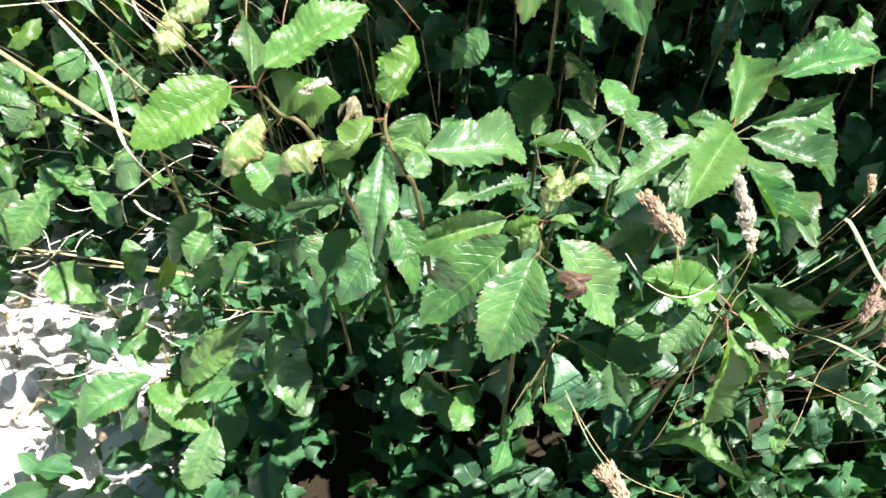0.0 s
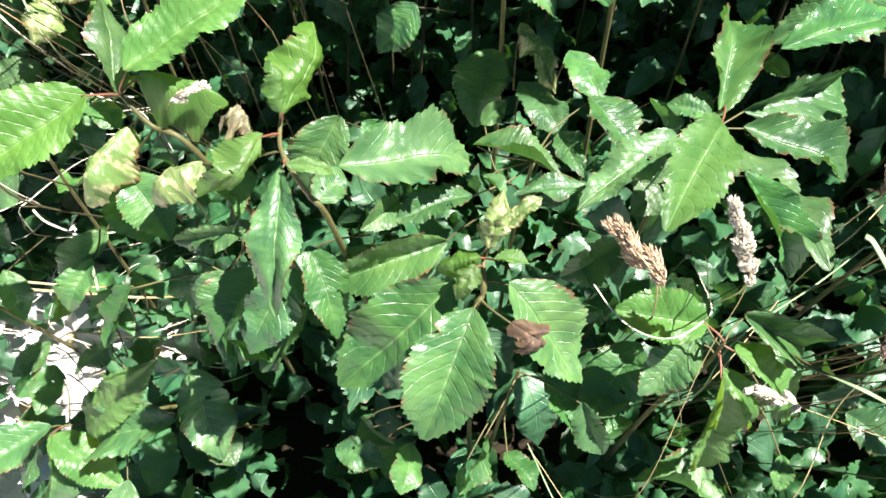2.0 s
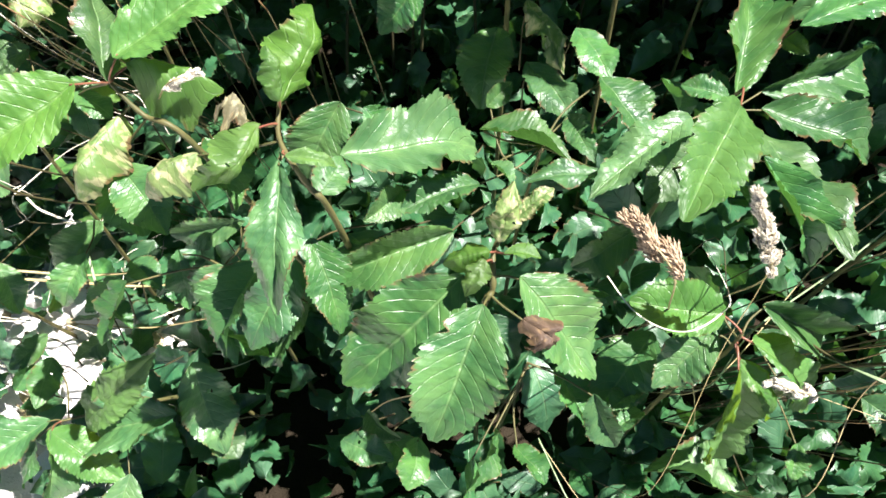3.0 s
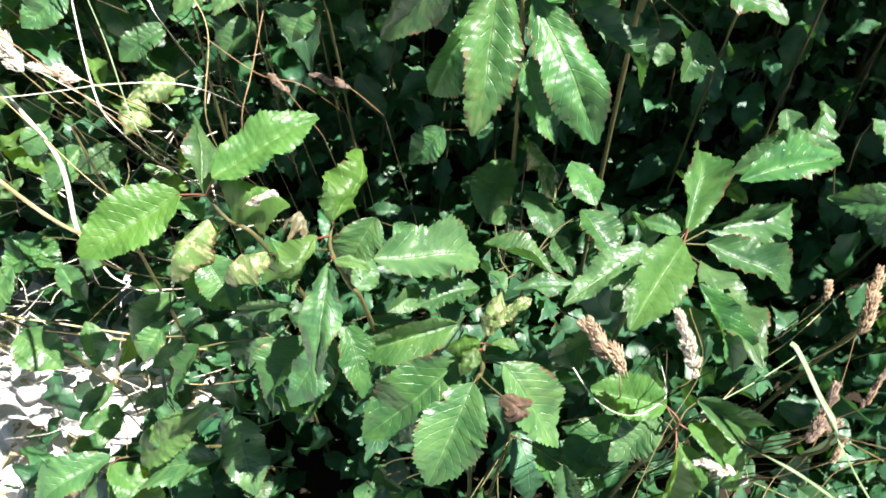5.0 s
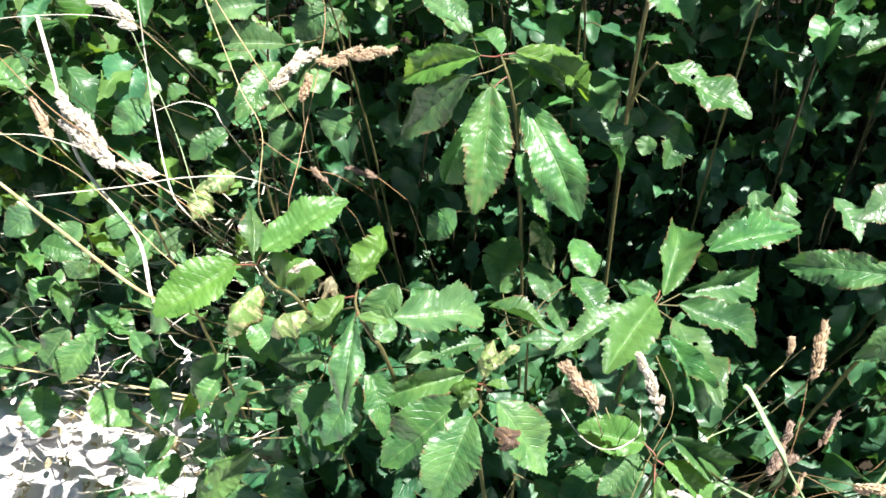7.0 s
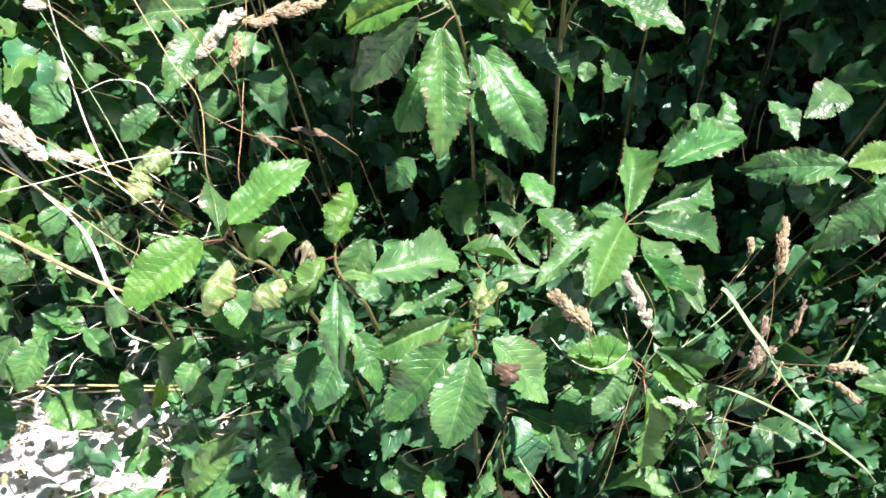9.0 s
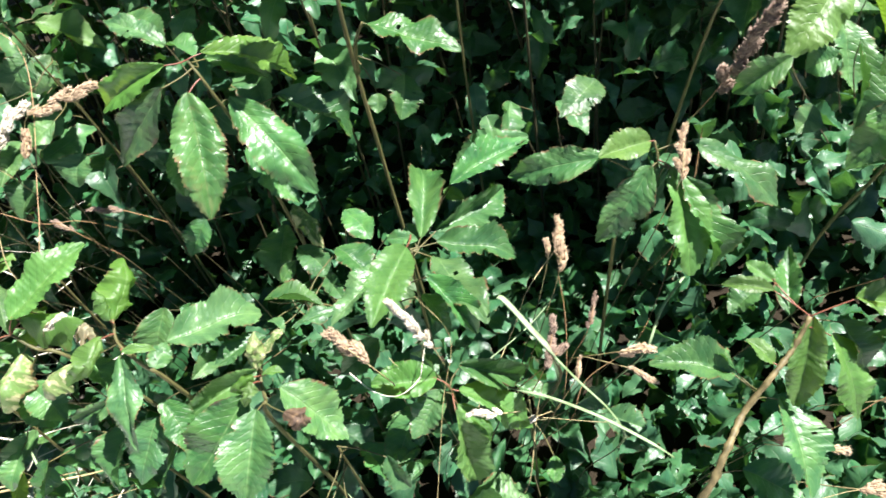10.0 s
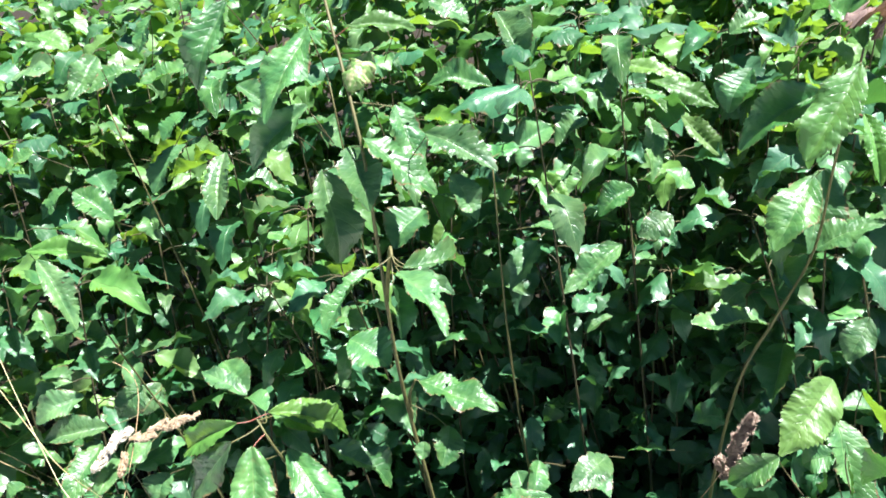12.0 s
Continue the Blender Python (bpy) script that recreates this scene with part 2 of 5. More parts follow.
def leaf_arrays(rng, rows, cols, fold=0.10, arch=0.10, ruffle=0.05, pleat=0.012, tooth=0.07, gnaw=0.06, roll=0.0, crimp=0.012, holes=0, per_tooth=3, point=0.0):
    """A toothed leaf from (0,0,0) to (1,0,0), one unit wide, face up, with gnawed edges and holes: verts, faces, uvs."""
    u = np.linspace(0.0, 1.0, rows + 1)
    out = np.power(u, rng.uniform(0.56, 0.80)) * np.power(1 - u, rng.uniform(0.60, 0.86) + point)
    out = out / out.max() * 0.5
    phase, wob = rng.uniform(0, 6.28, 8), rng.uniform(0.6, 1.4, 4)
    bites = [(rng.uniform(0.15, 0.96), rng.uniform(0.008, 0.032), rng.uniform(0.15, 1.0) * min(0.5, gnaw * 5.0), rng.integers(0, 2)) for _ in range(int(2 + gnaw * 30))]
    gaps = [(rng.uniform(0.25, 0.85), rng.uniform(-0.7, 0.7), rng.uniform(0.010, 0.024)) for _ in range(holes)]
    sway, twist, lop = rng.uniform(-0.06, 0.06), rng.uniform(-0.35, 0.35), rng.uniform(-0.10, 0.10)
    crook, drip = rng.uniform(-0.05, 0.10), rng.uniform(0.02, 0.07)
    seed = rng.uniform(0, 90)
    saw = [rng.uniform(0.35, 1.6) for _ in range(2 * (rows + 3))]
    verts, uvs = [], []
    for i, a in enumerate(u):
        env = math.sin(math.pi * a) ** 0.5 if 0 < a < 1 else 0.0
        for j in range(-cols, cols + 1):
            b = j / cols
            side = 0 if b < 0 else 1
            rim = abs(j) == cols
            w = out[i]
            reach = 0.0
            if rim and 0 < i < rows:
                k, size = i % per_tooth, tooth * saw[2 * (i // per_tooth) + side]
                w *= 1 + size * ((k + 1) / per_tooth * 1.5 - 0.75)
                reach = 0.010 * size / 0.07 * (k == per_tooth - 1)
            w *= 1 + gnaw * math.sin(a * 9 * wob[side] + phase[side]) * math.sin(a * 23 + phase[2 + side]) * abs(b) + lop * b
            w *= 1 - min(0.75, sum(d * math.exp(-((a - c) / g) ** 4) for c, g, d, k in bites if k == side)) * abs(b) ** 1.5
            ridge = abs(((a - SLANT * abs(b) * (0.62 + 0.42 * abs(b))) * VEINS % 1.0) - 0.5) * 2
            x = (a + drip * max(0.0, (a - 0.86) / 0.14) ** 2) / (1 + drip) + reach + 0.04 * out[i] * abs(b)
            y = w * b + sway * 4 * a * (1 - a)
            z = arch * 4 * a * (1 - a) * (0.7 + 0.6 * a) - crook * max(0.0, (a - 0.6) / 0.4) ** 2
            z += fold * abs(b) * out[i] * 2 - roll * (abs(b) ** 2.2) * out[i] * 2
            z += ruffle * (b ** 2) * env * math.sin(a * 11 * wob[2 + side] + phase[4 + side])
            z += twist * b * out[i] * (a - 0.4) + 0.35 * ruffle * math.sin(a * 5.5 + phase[4]) * env
            z += crimp * abs(b) ** 3 * env * (math.sin(a * 37 * wob[side] + phase[6 + side]) + 0.8 * math.sin(a * 61 + phase[side]))
            z += 0.5 * ruffle * noise.noise(Vector((a * 5.0 + seed, b * 2.6, seed))) * env
            z -= pleat * ridge ** 1.9 * env * min(1.0, abs(b) * 4)
            z -= 0.014 * env * (1 - min(1.0, abs(b) * 5))
            verts.append((x, y, z))
            uvs.append((a, 0.5 + 0.5 * b))
    n = 2 * cols + 1
    faces = []
    for i in range(rows):
        for j in range(n - 1):
            a, b = (i + 0.5) / rows, (j + 0.5 - cols) / cols
            if any((a - c) ** 2 + ((b - d) * out[i] * 0.6) ** 2 < g * g for c, d, g in gaps):
                continue
            faces.append((i * n + j, (i + 1) * n + j, (i + 1) * n + j + 1, i * n + j + 1))
    return np.array(verts), faces, np.array(uvs)


leaf_rng = np.random.default_rng(7)
LEAF_MESHES = {}
for look_name in ("mature", "young", "spotted", "pale"):
    crinkle = 1.7 if look_name == "pale" else 1.0
    eaten = 0.5 if look_name == "young" else 1.0
    LEAF_MESHES[look_name] = []
    for k in range(9 if look_name == "mature" else 6):
        v, f, q = leaf_arrays(leaf_rng, 72, 5, leaf_rng.uniform(0.06, 0.26), leaf_rng.uniform(0.02, 0.11), leaf_rng.uniform(0.04, 0.08) * crinkle,
                              leaf_rng.uniform(0.018, 0.026), leaf_rng.uniform(0.07, 0.11), leaf_rng.uniform(0.025, 0.07) * eaten, leaf_rng.uniform(0.0, 0.12),
                              leaf_rng.uniform(0.006, 0.012) * crinkle, int(leaf_rng.integers(0, 2) * eaten))
        LEAF_MESHES[look_name].append(mesh_from("leaf", v, f, LOOKS[look_name], q))
CURLED = []
for k in range(6):
    CURLED.append(leaf_arrays(leaf_rng, 54, 5, leaf_rng.uniform(-0.10, 0.22), leaf_rng.uniform(0.10, 0.26), leaf_rng.uniform(0.09, 0.15), 0.030, 0.09, 0.08, leaf_rng.uniform(0.25, 0.6), 0.022, 1))
CRUMPLED = [leaf_arrays(leaf_rng, 40, 5, leaf_rng.uniform(0.2, 0.7), leaf_rng.uniform(0.2, 0.4), leaf_rng.uniform(0.35, 0.5), 0.04, 0.12, 0.10, leaf_rng.uniform(0.3, 1.0), 0.12, 1) for _ in range(4)]
LEAF_MESHES["curled"] = [mesh_from("leaf", v, f, M_YOUNG, q) for v, f, q in CURLED]
LEAF_MESHES["withered"] = [mesh_from("leaf", v, f, M_WITHERED, q) for v, f, q in CRUMPLED]
LEAF_MESHES["browned"] = [mesh_from("leaf", v, f, M_BROWNED, q) for v, f, q in CRUMPLED]
LEAF_MESHES["pale"] = LEAF_MESHES["pale"][:2] + [mesh_from("leaf", v, f, M_PALE, q) for v, f, q in CURLED]
SMALL_ARRAYS = [leaf_arrays(leaf_rng, 22, 2, leaf_rng.uniform(0.03, 0.26), leaf_rng.uniform(0.02, 0.14), 0.08, 0.0, 0.10, leaf_rng.uniform(0.03, 0.065),
                            leaf_rng.uniform(0.0, 0.25), 0.022, int(leaf_rng.integers(0, 2)), 2, 0.28) for _ in range(9)]
SMALL_MESHES = [mesh_from("leaf", v, f, M_MATURE, q) for v, f, q in SMALL_ARRAYS] + [mesh_from("leaf", v, f, M_SMALL, q) for v, f, q in SMALL_ARRAYS] \
    + [mesh_from("leaf", v, f, M_YOUNG, q) for v, f, q in SMALL_ARRAYS[:3]]


def smooth_path(points, steps=6):
    """A Catmull-Rom line through the points."""
    p = [Vector(q) for q in points]
    p = [p[0] * 2 - p[1]] + p + [p[-1] * 2 - p[-2]]
    line = []
    for i in range(1, len(p) - 2):
        for k in range(steps):
            t = k / steps
            a, b, c, d = p[i - 1], p[i], p[i + 1], p[i + 2]
            line.append(0.5 * ((2 * b) + (c - a) * t + (2 * a - 5 * b + 4 * c - d) * t * t + (3 * b - a - 3 * c + d) * t ** 3))
    line.append(p[-2])
    return line


def tube_arrays(line, radii, sides=6, flat=1.0):
    verts, faces = [], []
    up = Vector((0.31, 0.17, 0.93))
    for i, c in enumerate(line):
        way = (line[min(i + 1, len(line) - 1)] - line[max(i - 1, 0)]).normalized()
        a = way.cross(up).normalized() if abs(way.dot(up)) < 0.99 else way.orthogonal().normalized()
        b = way.cross(a)
        for k in range(sides):
            an = 2 * math.pi * k / sides
            verts.append(c + a * math.cos(an) * radii[i] + b * math.sin(an) * radii[i] * flat)
    for i in range(len(line) - 1):
        for k in range(sides):
            faces.append((i * sides + k, i * sides + (k + 1) % sides, (i + 1) * sides + (k + 1) % sides, (i + 1) * sides + k))
    faces.append(tuple(range(sides - 1, -1, -1)))
    faces.append(tuple(range((len(line) - 1) * sides, len(line) * sides)))
    return verts, faces


def tube(name, points, r0, r1, material, parent, sides=6, steps=6, label="", flat=1.0, knots=0.0, hold=0.0):
    line = smooth_path(points, steps)
    n = len(line) - 1
    radii = [(r0 + (r1 - r0) * max(0.0, (i / n - hold) / (1 - hold))) * (1 + knots * (i % 5 == 0) + 0.5 * knots * math.sin(i * 2.3)) for i in range(n + 1)]
    origin = parent.matrix_world.translation if parent else Vector()
    v, f = tube_arrays([q - origin for q in line], radii, sides, flat)
    ob = new(name, mesh_from(name, v, f, material))
    if parent:
        ob.parent = parent
    if label:
        tagged(ob, label)
    return ob


def thing(name, place, label, category, group=""):
    """An Empty at a thing's base."""
    ob = new(name)
    ob.empty_display_size = 0.02
    ob.location = place
    ob.matrix_world = Matrix.Translation(place)
    return tagged(ob, label, category, group)


place_rng = random.Random(11)
PLANT_STEMS = {}


def plant(label, *stems, r0=0.0034, r1=0.0014, group="shrub saplings of the thicket", bark=None, knots=0.12):
    """A sapling: stems are lines from the ground to the topmost node."""
    ob = thing("shrub_sapling", stems[0][0], label, "shrub", group)
    lines = []
    for s in stems:
        tube("stem", s, r0, r1, bark or M_STEM, ob, 8, 8, "", 1.0, knots)
        lines += smooth_path(s, 10)
    PLANT_STEMS[ob.name] = lines
    return ob


LEAF_WORDS = {"young": "bright yellow-green young leaf", "curled": "curled bright green leaf", "pale": "pale bleached and curled leaf", "spotted": "green leaf with rusty spots",
              "withered": "crumpled withered grey-brown leaf", "browned": "crumpled dark brown dead leaf"}
FACE = Vector((0.26, -0.34, 0.90)).normalized()


def leaf(owner, base, tip, width, look_name="mature", tilt=None, mesh=None):
    """A leaf of owner with its petiole, from base to tip; tilt: degrees it is turned about its midrib."""
    base, tip = Vector(base), Vector(tip)
    x = (tip - base)
    length = x.length
    x.normalize()
    y = FACE.cross(x).normalized()
    z = x.cross(y)
    swing = 22 if width > 0.045 else 44
    if owner in (under, shade):
        swing = 58
    elif owner == leftback:
        swing = 24
    elif width > 0.045 and owner in (centre, curly, fan, bright, ruby, low, sunny, stemmy):
        swing = 12
    tilt = place_rng.uniform(-swing, swing) if tilt is None else tilt
    turn = Matrix((x, y, z)).transposed().to_4x4()
    origin = owner.matrix_world.translation
    meshes = LEAF_MESHES[look_name] if mesh is None else mesh
    ob = new("leaf", place_rng.choice(meshes))
    ob.parent = owner
    ob.matrix_basis = Matrix.Translation(base - origin) @ turn @ pose(0, 0, 0, tilt) @ Matrix.Diagonal((length, width * 0.94, length, 1))
    # a petiole to the nearest reach of a stem; leaves far from it hang on a side twig
    lines = PLANT_STEMS[owner.name]
    joint = min(lines, key=lambda q: (q - base).length + 0.3 * max(0.0, q.z - base.z - 0.02))
    gap = (joint - base).length
    hold = None
    if gap > 0.095:
        low_end = base + (joint - base).normalized() * 0.05 + Vector((0, 0.035, -0.06))
        hold = tube("twig", [low_end, low_end * 0.4 + base * 0.6 + Vector((0, 0.006, -0.006)), base + x * 0.004], 0.0011, 0.0007, M_BARK, owner, 5, 4)
    elif gap > 0.004:
        middle = (joint + base) / 2 + Vector((0, 0, -0.10 * gap)) - x * 0.1 * gap
        hold = tube("petiole", [joint, middle, base + x * 0.004], 0.0011, 0.0008, M_PETIOLE if look_name in ("young", "curled", "spotted") else M_STEM, owner, 5, 4)
    if hold:
        hold.parent = ob
        hold.matrix_parent_inverse = ob.matrix_basis.inverted()
    if look_name in LEAF_WORDS:
        tagged(ob, LEAF_WORDS[look_name])
    return ob


def stalk(points, radius, look_name):
    """A dry or green grass stalk that reaches down to the ground."""
    low = Vector(points[-1])
    aside, back = (0.03, 0.55) if low.x < -0.25 else (0.0, 0.4)
    way = (Vector(points[-1]) - Vector(points[-2])).normalized()
    drop = [low + way * 0.04 + Vector((0, 0.06, -0.08)), Vector((low.x + way.x * 0.06 + aside * 0.8, low.y + 0.7 * back * low.z, low.z * 0.36)), Vector((low.x + way.x * 0.07 + aside, low.y + back * low.z, -0.01))]
    words = {"straw": "straw-coloured dry grass stalk rooted among the shrubs", "dry": "bleached curling dry grass blade among the shrubs",
             "brown": "thin brown dry grass stalk among the shrubs", "green": "narrow green grass blade among the shrubs"}
    root = drop[-1]
    ob = thing("grass_stalk", root, words[look_name], "grass", "grass stalks in the thicket")
    flat = look_name in ("dry", "green")
    thick = radius * (0.8 if flat else 0.55)
    tube("blade" if flat else "culm", list(points) + drop[:1], thick, thick * 0.4, STRAWS[look_name], ob, 6, 8, "", 0.22 if flat else 1.0, 0.0, 0.7)
    tube("sheath", [low, *drop], thick * 0.5, 0.0007, M_BARK, ob, 5, 6)
    return ob


def spikelet_arrays():
    """One seed scale: a thin pointed boat along x."""
    v, f = [(0, 0, 0)], []
    for x, w in ((0.3, 0.12), (0.65, 0.09)):
        for k in range(3):
            an = 2 * math.pi * k / 3 + 0.5
            v.append((x, w * math.cos(an), w * 0.8 * math.sin(an) + 0.10 * x * x))
    v.append((1.0, 0, 0.1))
    for k in range(3):
        n = (k + 1) % 3
        f += [(0, 1 + n, 1 + k), (1 + k, 1 + n, 4 + n, 4 + k), (4 + k, 4 + n, 7)]
    return np.array(v), f


SPIKELET = spikelet_arrays()


def seed_head(base, tip, width, look_name):
    """A grass flower head of many small scales in clumps, on its own culm."""
    base, tip = Vector(base), Vector(tip)
    axis = tip - base
    length = axis.length
    way = axis.normalized()
    words = {"pale": "bleached pale seed head of cocksfoot grass on its stalk", "golden": "golden bristly seed head of a grass on its stalk",
             "grey": "grey-brown withered seed head of grass on its stalk", "straw": "straw-brown clumped seed head of grass on its stalk"}
    aside, back = (0.03, 0.55) if base.x < -0.25 else (0.0, 0.4)
    root = Vector((base.x - way.x * 0.08 + aside, base.y - way.y * 0.05 + back * base.z, -0.01))
    ob = thing("seeding_grass", root, words[look_name], "grass", "seeding grasses in the thicket")
    neck = base - way * 0.04 + Vector((0, 0.05, -0.07))
    tube("culm", [neck, base, tip - way * length * 0.1], 0.0008, 0.0005, M_STRAW if look_name != "grey" else M_BROWN, ob, 5, 8)
    tube("sheath", [root, Vector((root.x, root.y - 0.35 * back * base.z, base.z * 0.4)), neck], 0.0010, 0.0008, M_BARK, ob, 5, 8)
    rng = random.Random(int(abs(base.x * 1000) + abs(base.z * 1000)))
    verts, faces = [], []
    sv, sf = SPIKELET
    side = way.orthogonal().normalized()
    other = way.cross(side)
    # rounded clumps of scales, the lower ones apart and to the sides, on short branches
    clumps = max(3, int(length / (width * (0.36 if look_name == "golden" else 0.62))))
    for c in range(clumps):
        at = (c + 0.35) / clumps
        taper = 0.66 + 0.5 * math.sin(math.pi * min(1.0, at * 0.85 + 0.15))
        swell = width * 0.5 * taper * rng.uniform(0.62, 0.95)
        turn = rng.uniform(0, 6.283)
        lean = side * math.cos(turn) + other * math.sin(turn)
        core = base + axis * at + lean * width * (0.34 if at < 0.45 else 0.16)
        axis_c = (way + lean * rng.uniform(0.0, 0.5)).normalized()
        reach = swell * rng.uniform(1.3, 1.8)
        cv, cf = tube_arrays([core + axis_c * reach * u - root for u in (-1.0, -0.6, 0.0, 0.6, 1.0)], [swell * u for u in (0.06, 0.26, 0.34, 0.22, 0.05)], 6)
        faces += [tuple(i + len(verts) for i in q) for q in cf]
        verts += [tuple(q) for q in cv]
        for k in range(230):
            an, u = rng.uniform(0, 6.283), rng.uniform(-0.95, 0.8)
            outw = side * math.cos(an) + other * math.sin(an)
            start = core + axis_c * reach * u + outw * swell * 0.40 * math.sqrt(max(0.05, 1 - u * u))
            d = (way * rng.uniform(0.8, 1.5) + outw * rng.uniform(0.2, 1.1)).normalized()
            size = min(swell * rng.uniform(0.65, 1.25), 0.0085)
            y = d.cross(outw + way * 0.3).normalized() if d.cross(outw + way * 0.3).length > 0.01 else d.orthogonal().normalized()
            m = np.array(Matrix((d, y, d.cross(y))).transposed())
            n0 = len(verts)
            verts += [tuple(q) for q in (sv * size) @ m.T + np.array(start - root)]
            faces += [tuple(i + n0 for i in q) for q in sf]
    head = new("seed_head", mesh_from("seed_head", verts, faces, HEADS[look_name]))
    head.parent = ob
    return ob


# ---- ground ----
def ground_sheet():
    xs = np.concatenate([-np.geomspace(400, 2.2, 14), np.linspace(-2.0, 3.2, 131), np.geomspace(3.4, 400, 14)])
    ys = np.concatenate([-np.geomspace(400, 1.2, 14), np.linspace(-1.0, 3.0, 101), np.geomspace(3.2, 400, 14)])
    verts = []
    for y in ys:
        for x in xs:
            near = math.exp(-((x / 3.0) ** 2 + ((y - 0.8) / 3.0) ** 2))
            z = near * (0.030 * noise.noise(Vector((x * 3, y * 3, 0))) + 0.014 * noise.noise(Vector((x * 14, y * 14, 4))) + 0.008 * noise.noise(Vector((x * 33, y * 33, 8)))) - 0.012
            verts.append((x, y, z))
    n = len(xs)
    faces = [(j * n + i, j * n + i + 1, (j + 1) * n + i + 1, (j + 1) * n + i) for j in range(len(ys) - 1) for i in range(n - 1)]
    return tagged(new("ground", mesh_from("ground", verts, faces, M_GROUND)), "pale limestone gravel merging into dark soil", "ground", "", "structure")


ground_sheet()


# ---- the saplings in front ----
centre = plant("low shrub sapling with a whorl of pleated green leaves", [(0.10, 0.64, -0.01), (0.085, 0.56, 0.4), (0.072, 0.475, 0.73), (0.078, 0.470, 0.780), (0.080, 0.488, 0.795), (0.086, 0.498, 0.803)])
curly = plant("shrub sapling with curled, browned leaf edges", [(0.02, 0.74, -0.01), (-0.01, 0.63, 0.45), (-0.031, 0.556, 0.755), (-0.045, 0.552, 0.805), (-0.059, 0.565, 0.838), (-0.057, 0.586, 0.856)])
fan = plant("shrub sapling with bright fanned leaves on red stalks", [(-0.06, 0.76, -0.01), (-0.08, 0.66, 0.5), (-0.131, 0.612, 0.783), (-0.166, 0.622, 0.816), (-0.184, 0.634, 0.838)])
bright = plant("shrub sapling with broad glossy leaves round its tip", [(0.30, 0.82, -0.01), (0.29, 0.72, 0.45), (0.285, 0.640, 0.74), (0.292, 0.622, 0.800)])
ruby = plant("shrub sapling with reddish stalks and yellow-green leaves", [(0.30, 0.62, -0.01), (0.29, 0.54, 0.40), (0.281, 0.480, 0.62), (0.277, 0.466, 0.690)], r0=0.0035)
low = plant("low shrub sapling leaning over the gravel", [(-0.22, 0.72, -0.01), (-0.26, 0.66, 0.25), (-0.31, 0.585, 0.40), (-0.366, 0.558, 0.434)], r0=0.0035)
shade = plant("shaded shrub sapling with dark green leaves", [(-0.14, 0.74, -0.01), (-0.14, 0.66, 0.4), (-0.13, 0.56, 0.70)])
middle = plant("shrub sapling with overlapping gnawed green leaves", [(0.16, 0.84, -0.01), (0.15, 0.74, 0.45), (0.14, 0.63, 0.74)])
under = plant("stunted shrub sapling with small leaves in the shade", [(0.13, 0.66, -0.01), (0.12, 0.56, 0.35), (0.12, 0.50, 0.60)], [(0.40, 0.62, -0.01), (0.39, 0.55, 0.30), (0.38, 0.50, 0.55)])
arch = plant("shrub sapling with drooping leaves, some with rusty spots", [(0.16, 1.00, -0.01), (0.15, 0.90, 0.5), (0.132, 0.806, 0.87), (0.119, 0.776, 0.984), (0.107, 0.789, 1.021)])
tall = plant("tall slender sapling with pointed hanging leaves", [(0.33, 1.06, -0.01), (0.315, 1.03, 0.6), (0.31, 1.00, 0.9), (0.325, 0.98, 1.15), (0.336, 0.989, 1.314), (0.331, 1.116, 1.516), (0.33, 1.15, 1.60)],
             [(0.318, 0.99, 1.05), (0.335, 0.93, 1.14), (0.344, 0.86, 1.20), (0.344, 0.830, 1.201)],
             [(0.312, 1.01, 0.80), (0.318, 0.99, 0.86), (0.335, 0.975, 0.90)], r0=0.0038, r1=0.0020)
right = plant("tall sapling with large bright leaves in the sun", [(0.84, 1.10, -0.01), (0.84, 0.98, 0.45), (0.869, 0.90, 0.784), (0.925, 0.875, 0.92), (0.955, 0.82, 1.06), (0.935, 0.74, 1.238), (0.958, 0.726, 1.377)],
              [(0.96, 0.78, -0.01), (0.94, 0.66, 0.45), (0.921, 0.560, 0.69), (0.857, 0.445, 0.905), (0.874, 0.425, 0.960)], r0=0.0034)
sunny = plant("shrub sapling with hanging glossy leaves in the sun", [(0.60, 0.80, -0.01), (0.58, 0.68, 0.5), (0.560, 0.583, 0.79), (0.594, 0.570, 0.832), (0.597, 0.580, 0.861)])
stemmy = plant("brown-stemmed sapling with long yellow-green leaves", [(0.34, 0.34, -0.01), (0.40, 0.27, 0.45), (0.498, 0.268, 0.600), (0.540, 0.290, 0.648), (0.580, 0.322, 0.655), (0.614, 0.333, 0.684), (0.655, 0.352, 0.700), (0.682, 0.367, 0.728)], r0=0.0052, r1=0.0026, bark=M_TWIG, knots=0.3)
backrow = plant("slender saplings close together at the back, some leaves yellow-green", [(0.55, 1.32, -0.01), (0.53, 1.20, 0.7), (0.55, 1.14, 1.20)], [(0.95, 1.75, -0.01), (0.93, 1.6, 0.8), (0.95, 1.5, 1.38)], [(0.30, 1.5, -0.01), (0.28, 1.4, 0.7), (0.30, 1.35, 1.35)], [(-0.12, 1.6, -0.01), (-0.10, 1.5, 0.7), (-0.12, 1.4, 1.38)])
leftback = plant("loose shrub sapling at the edge of the thicket", [(-0.28, 1.16, -0.01), (-0.29, 1.06, 0.5), (-0.27, 0.99, 0.88)], [(-0.40, 0.92, -0.01), (-0.39, 0.86, 0.4), (-0.38, 0.80, 0.78)],
                 [(-0.58, 0.92, -0.01), (-0.60, 0.84, 0.3), (-0.61, 0.77, 0.48)], [(-0.10, 1.30, -0.01), (-0.12, 1.20, 0.6), (-0.16, 1.08, 1.08)])


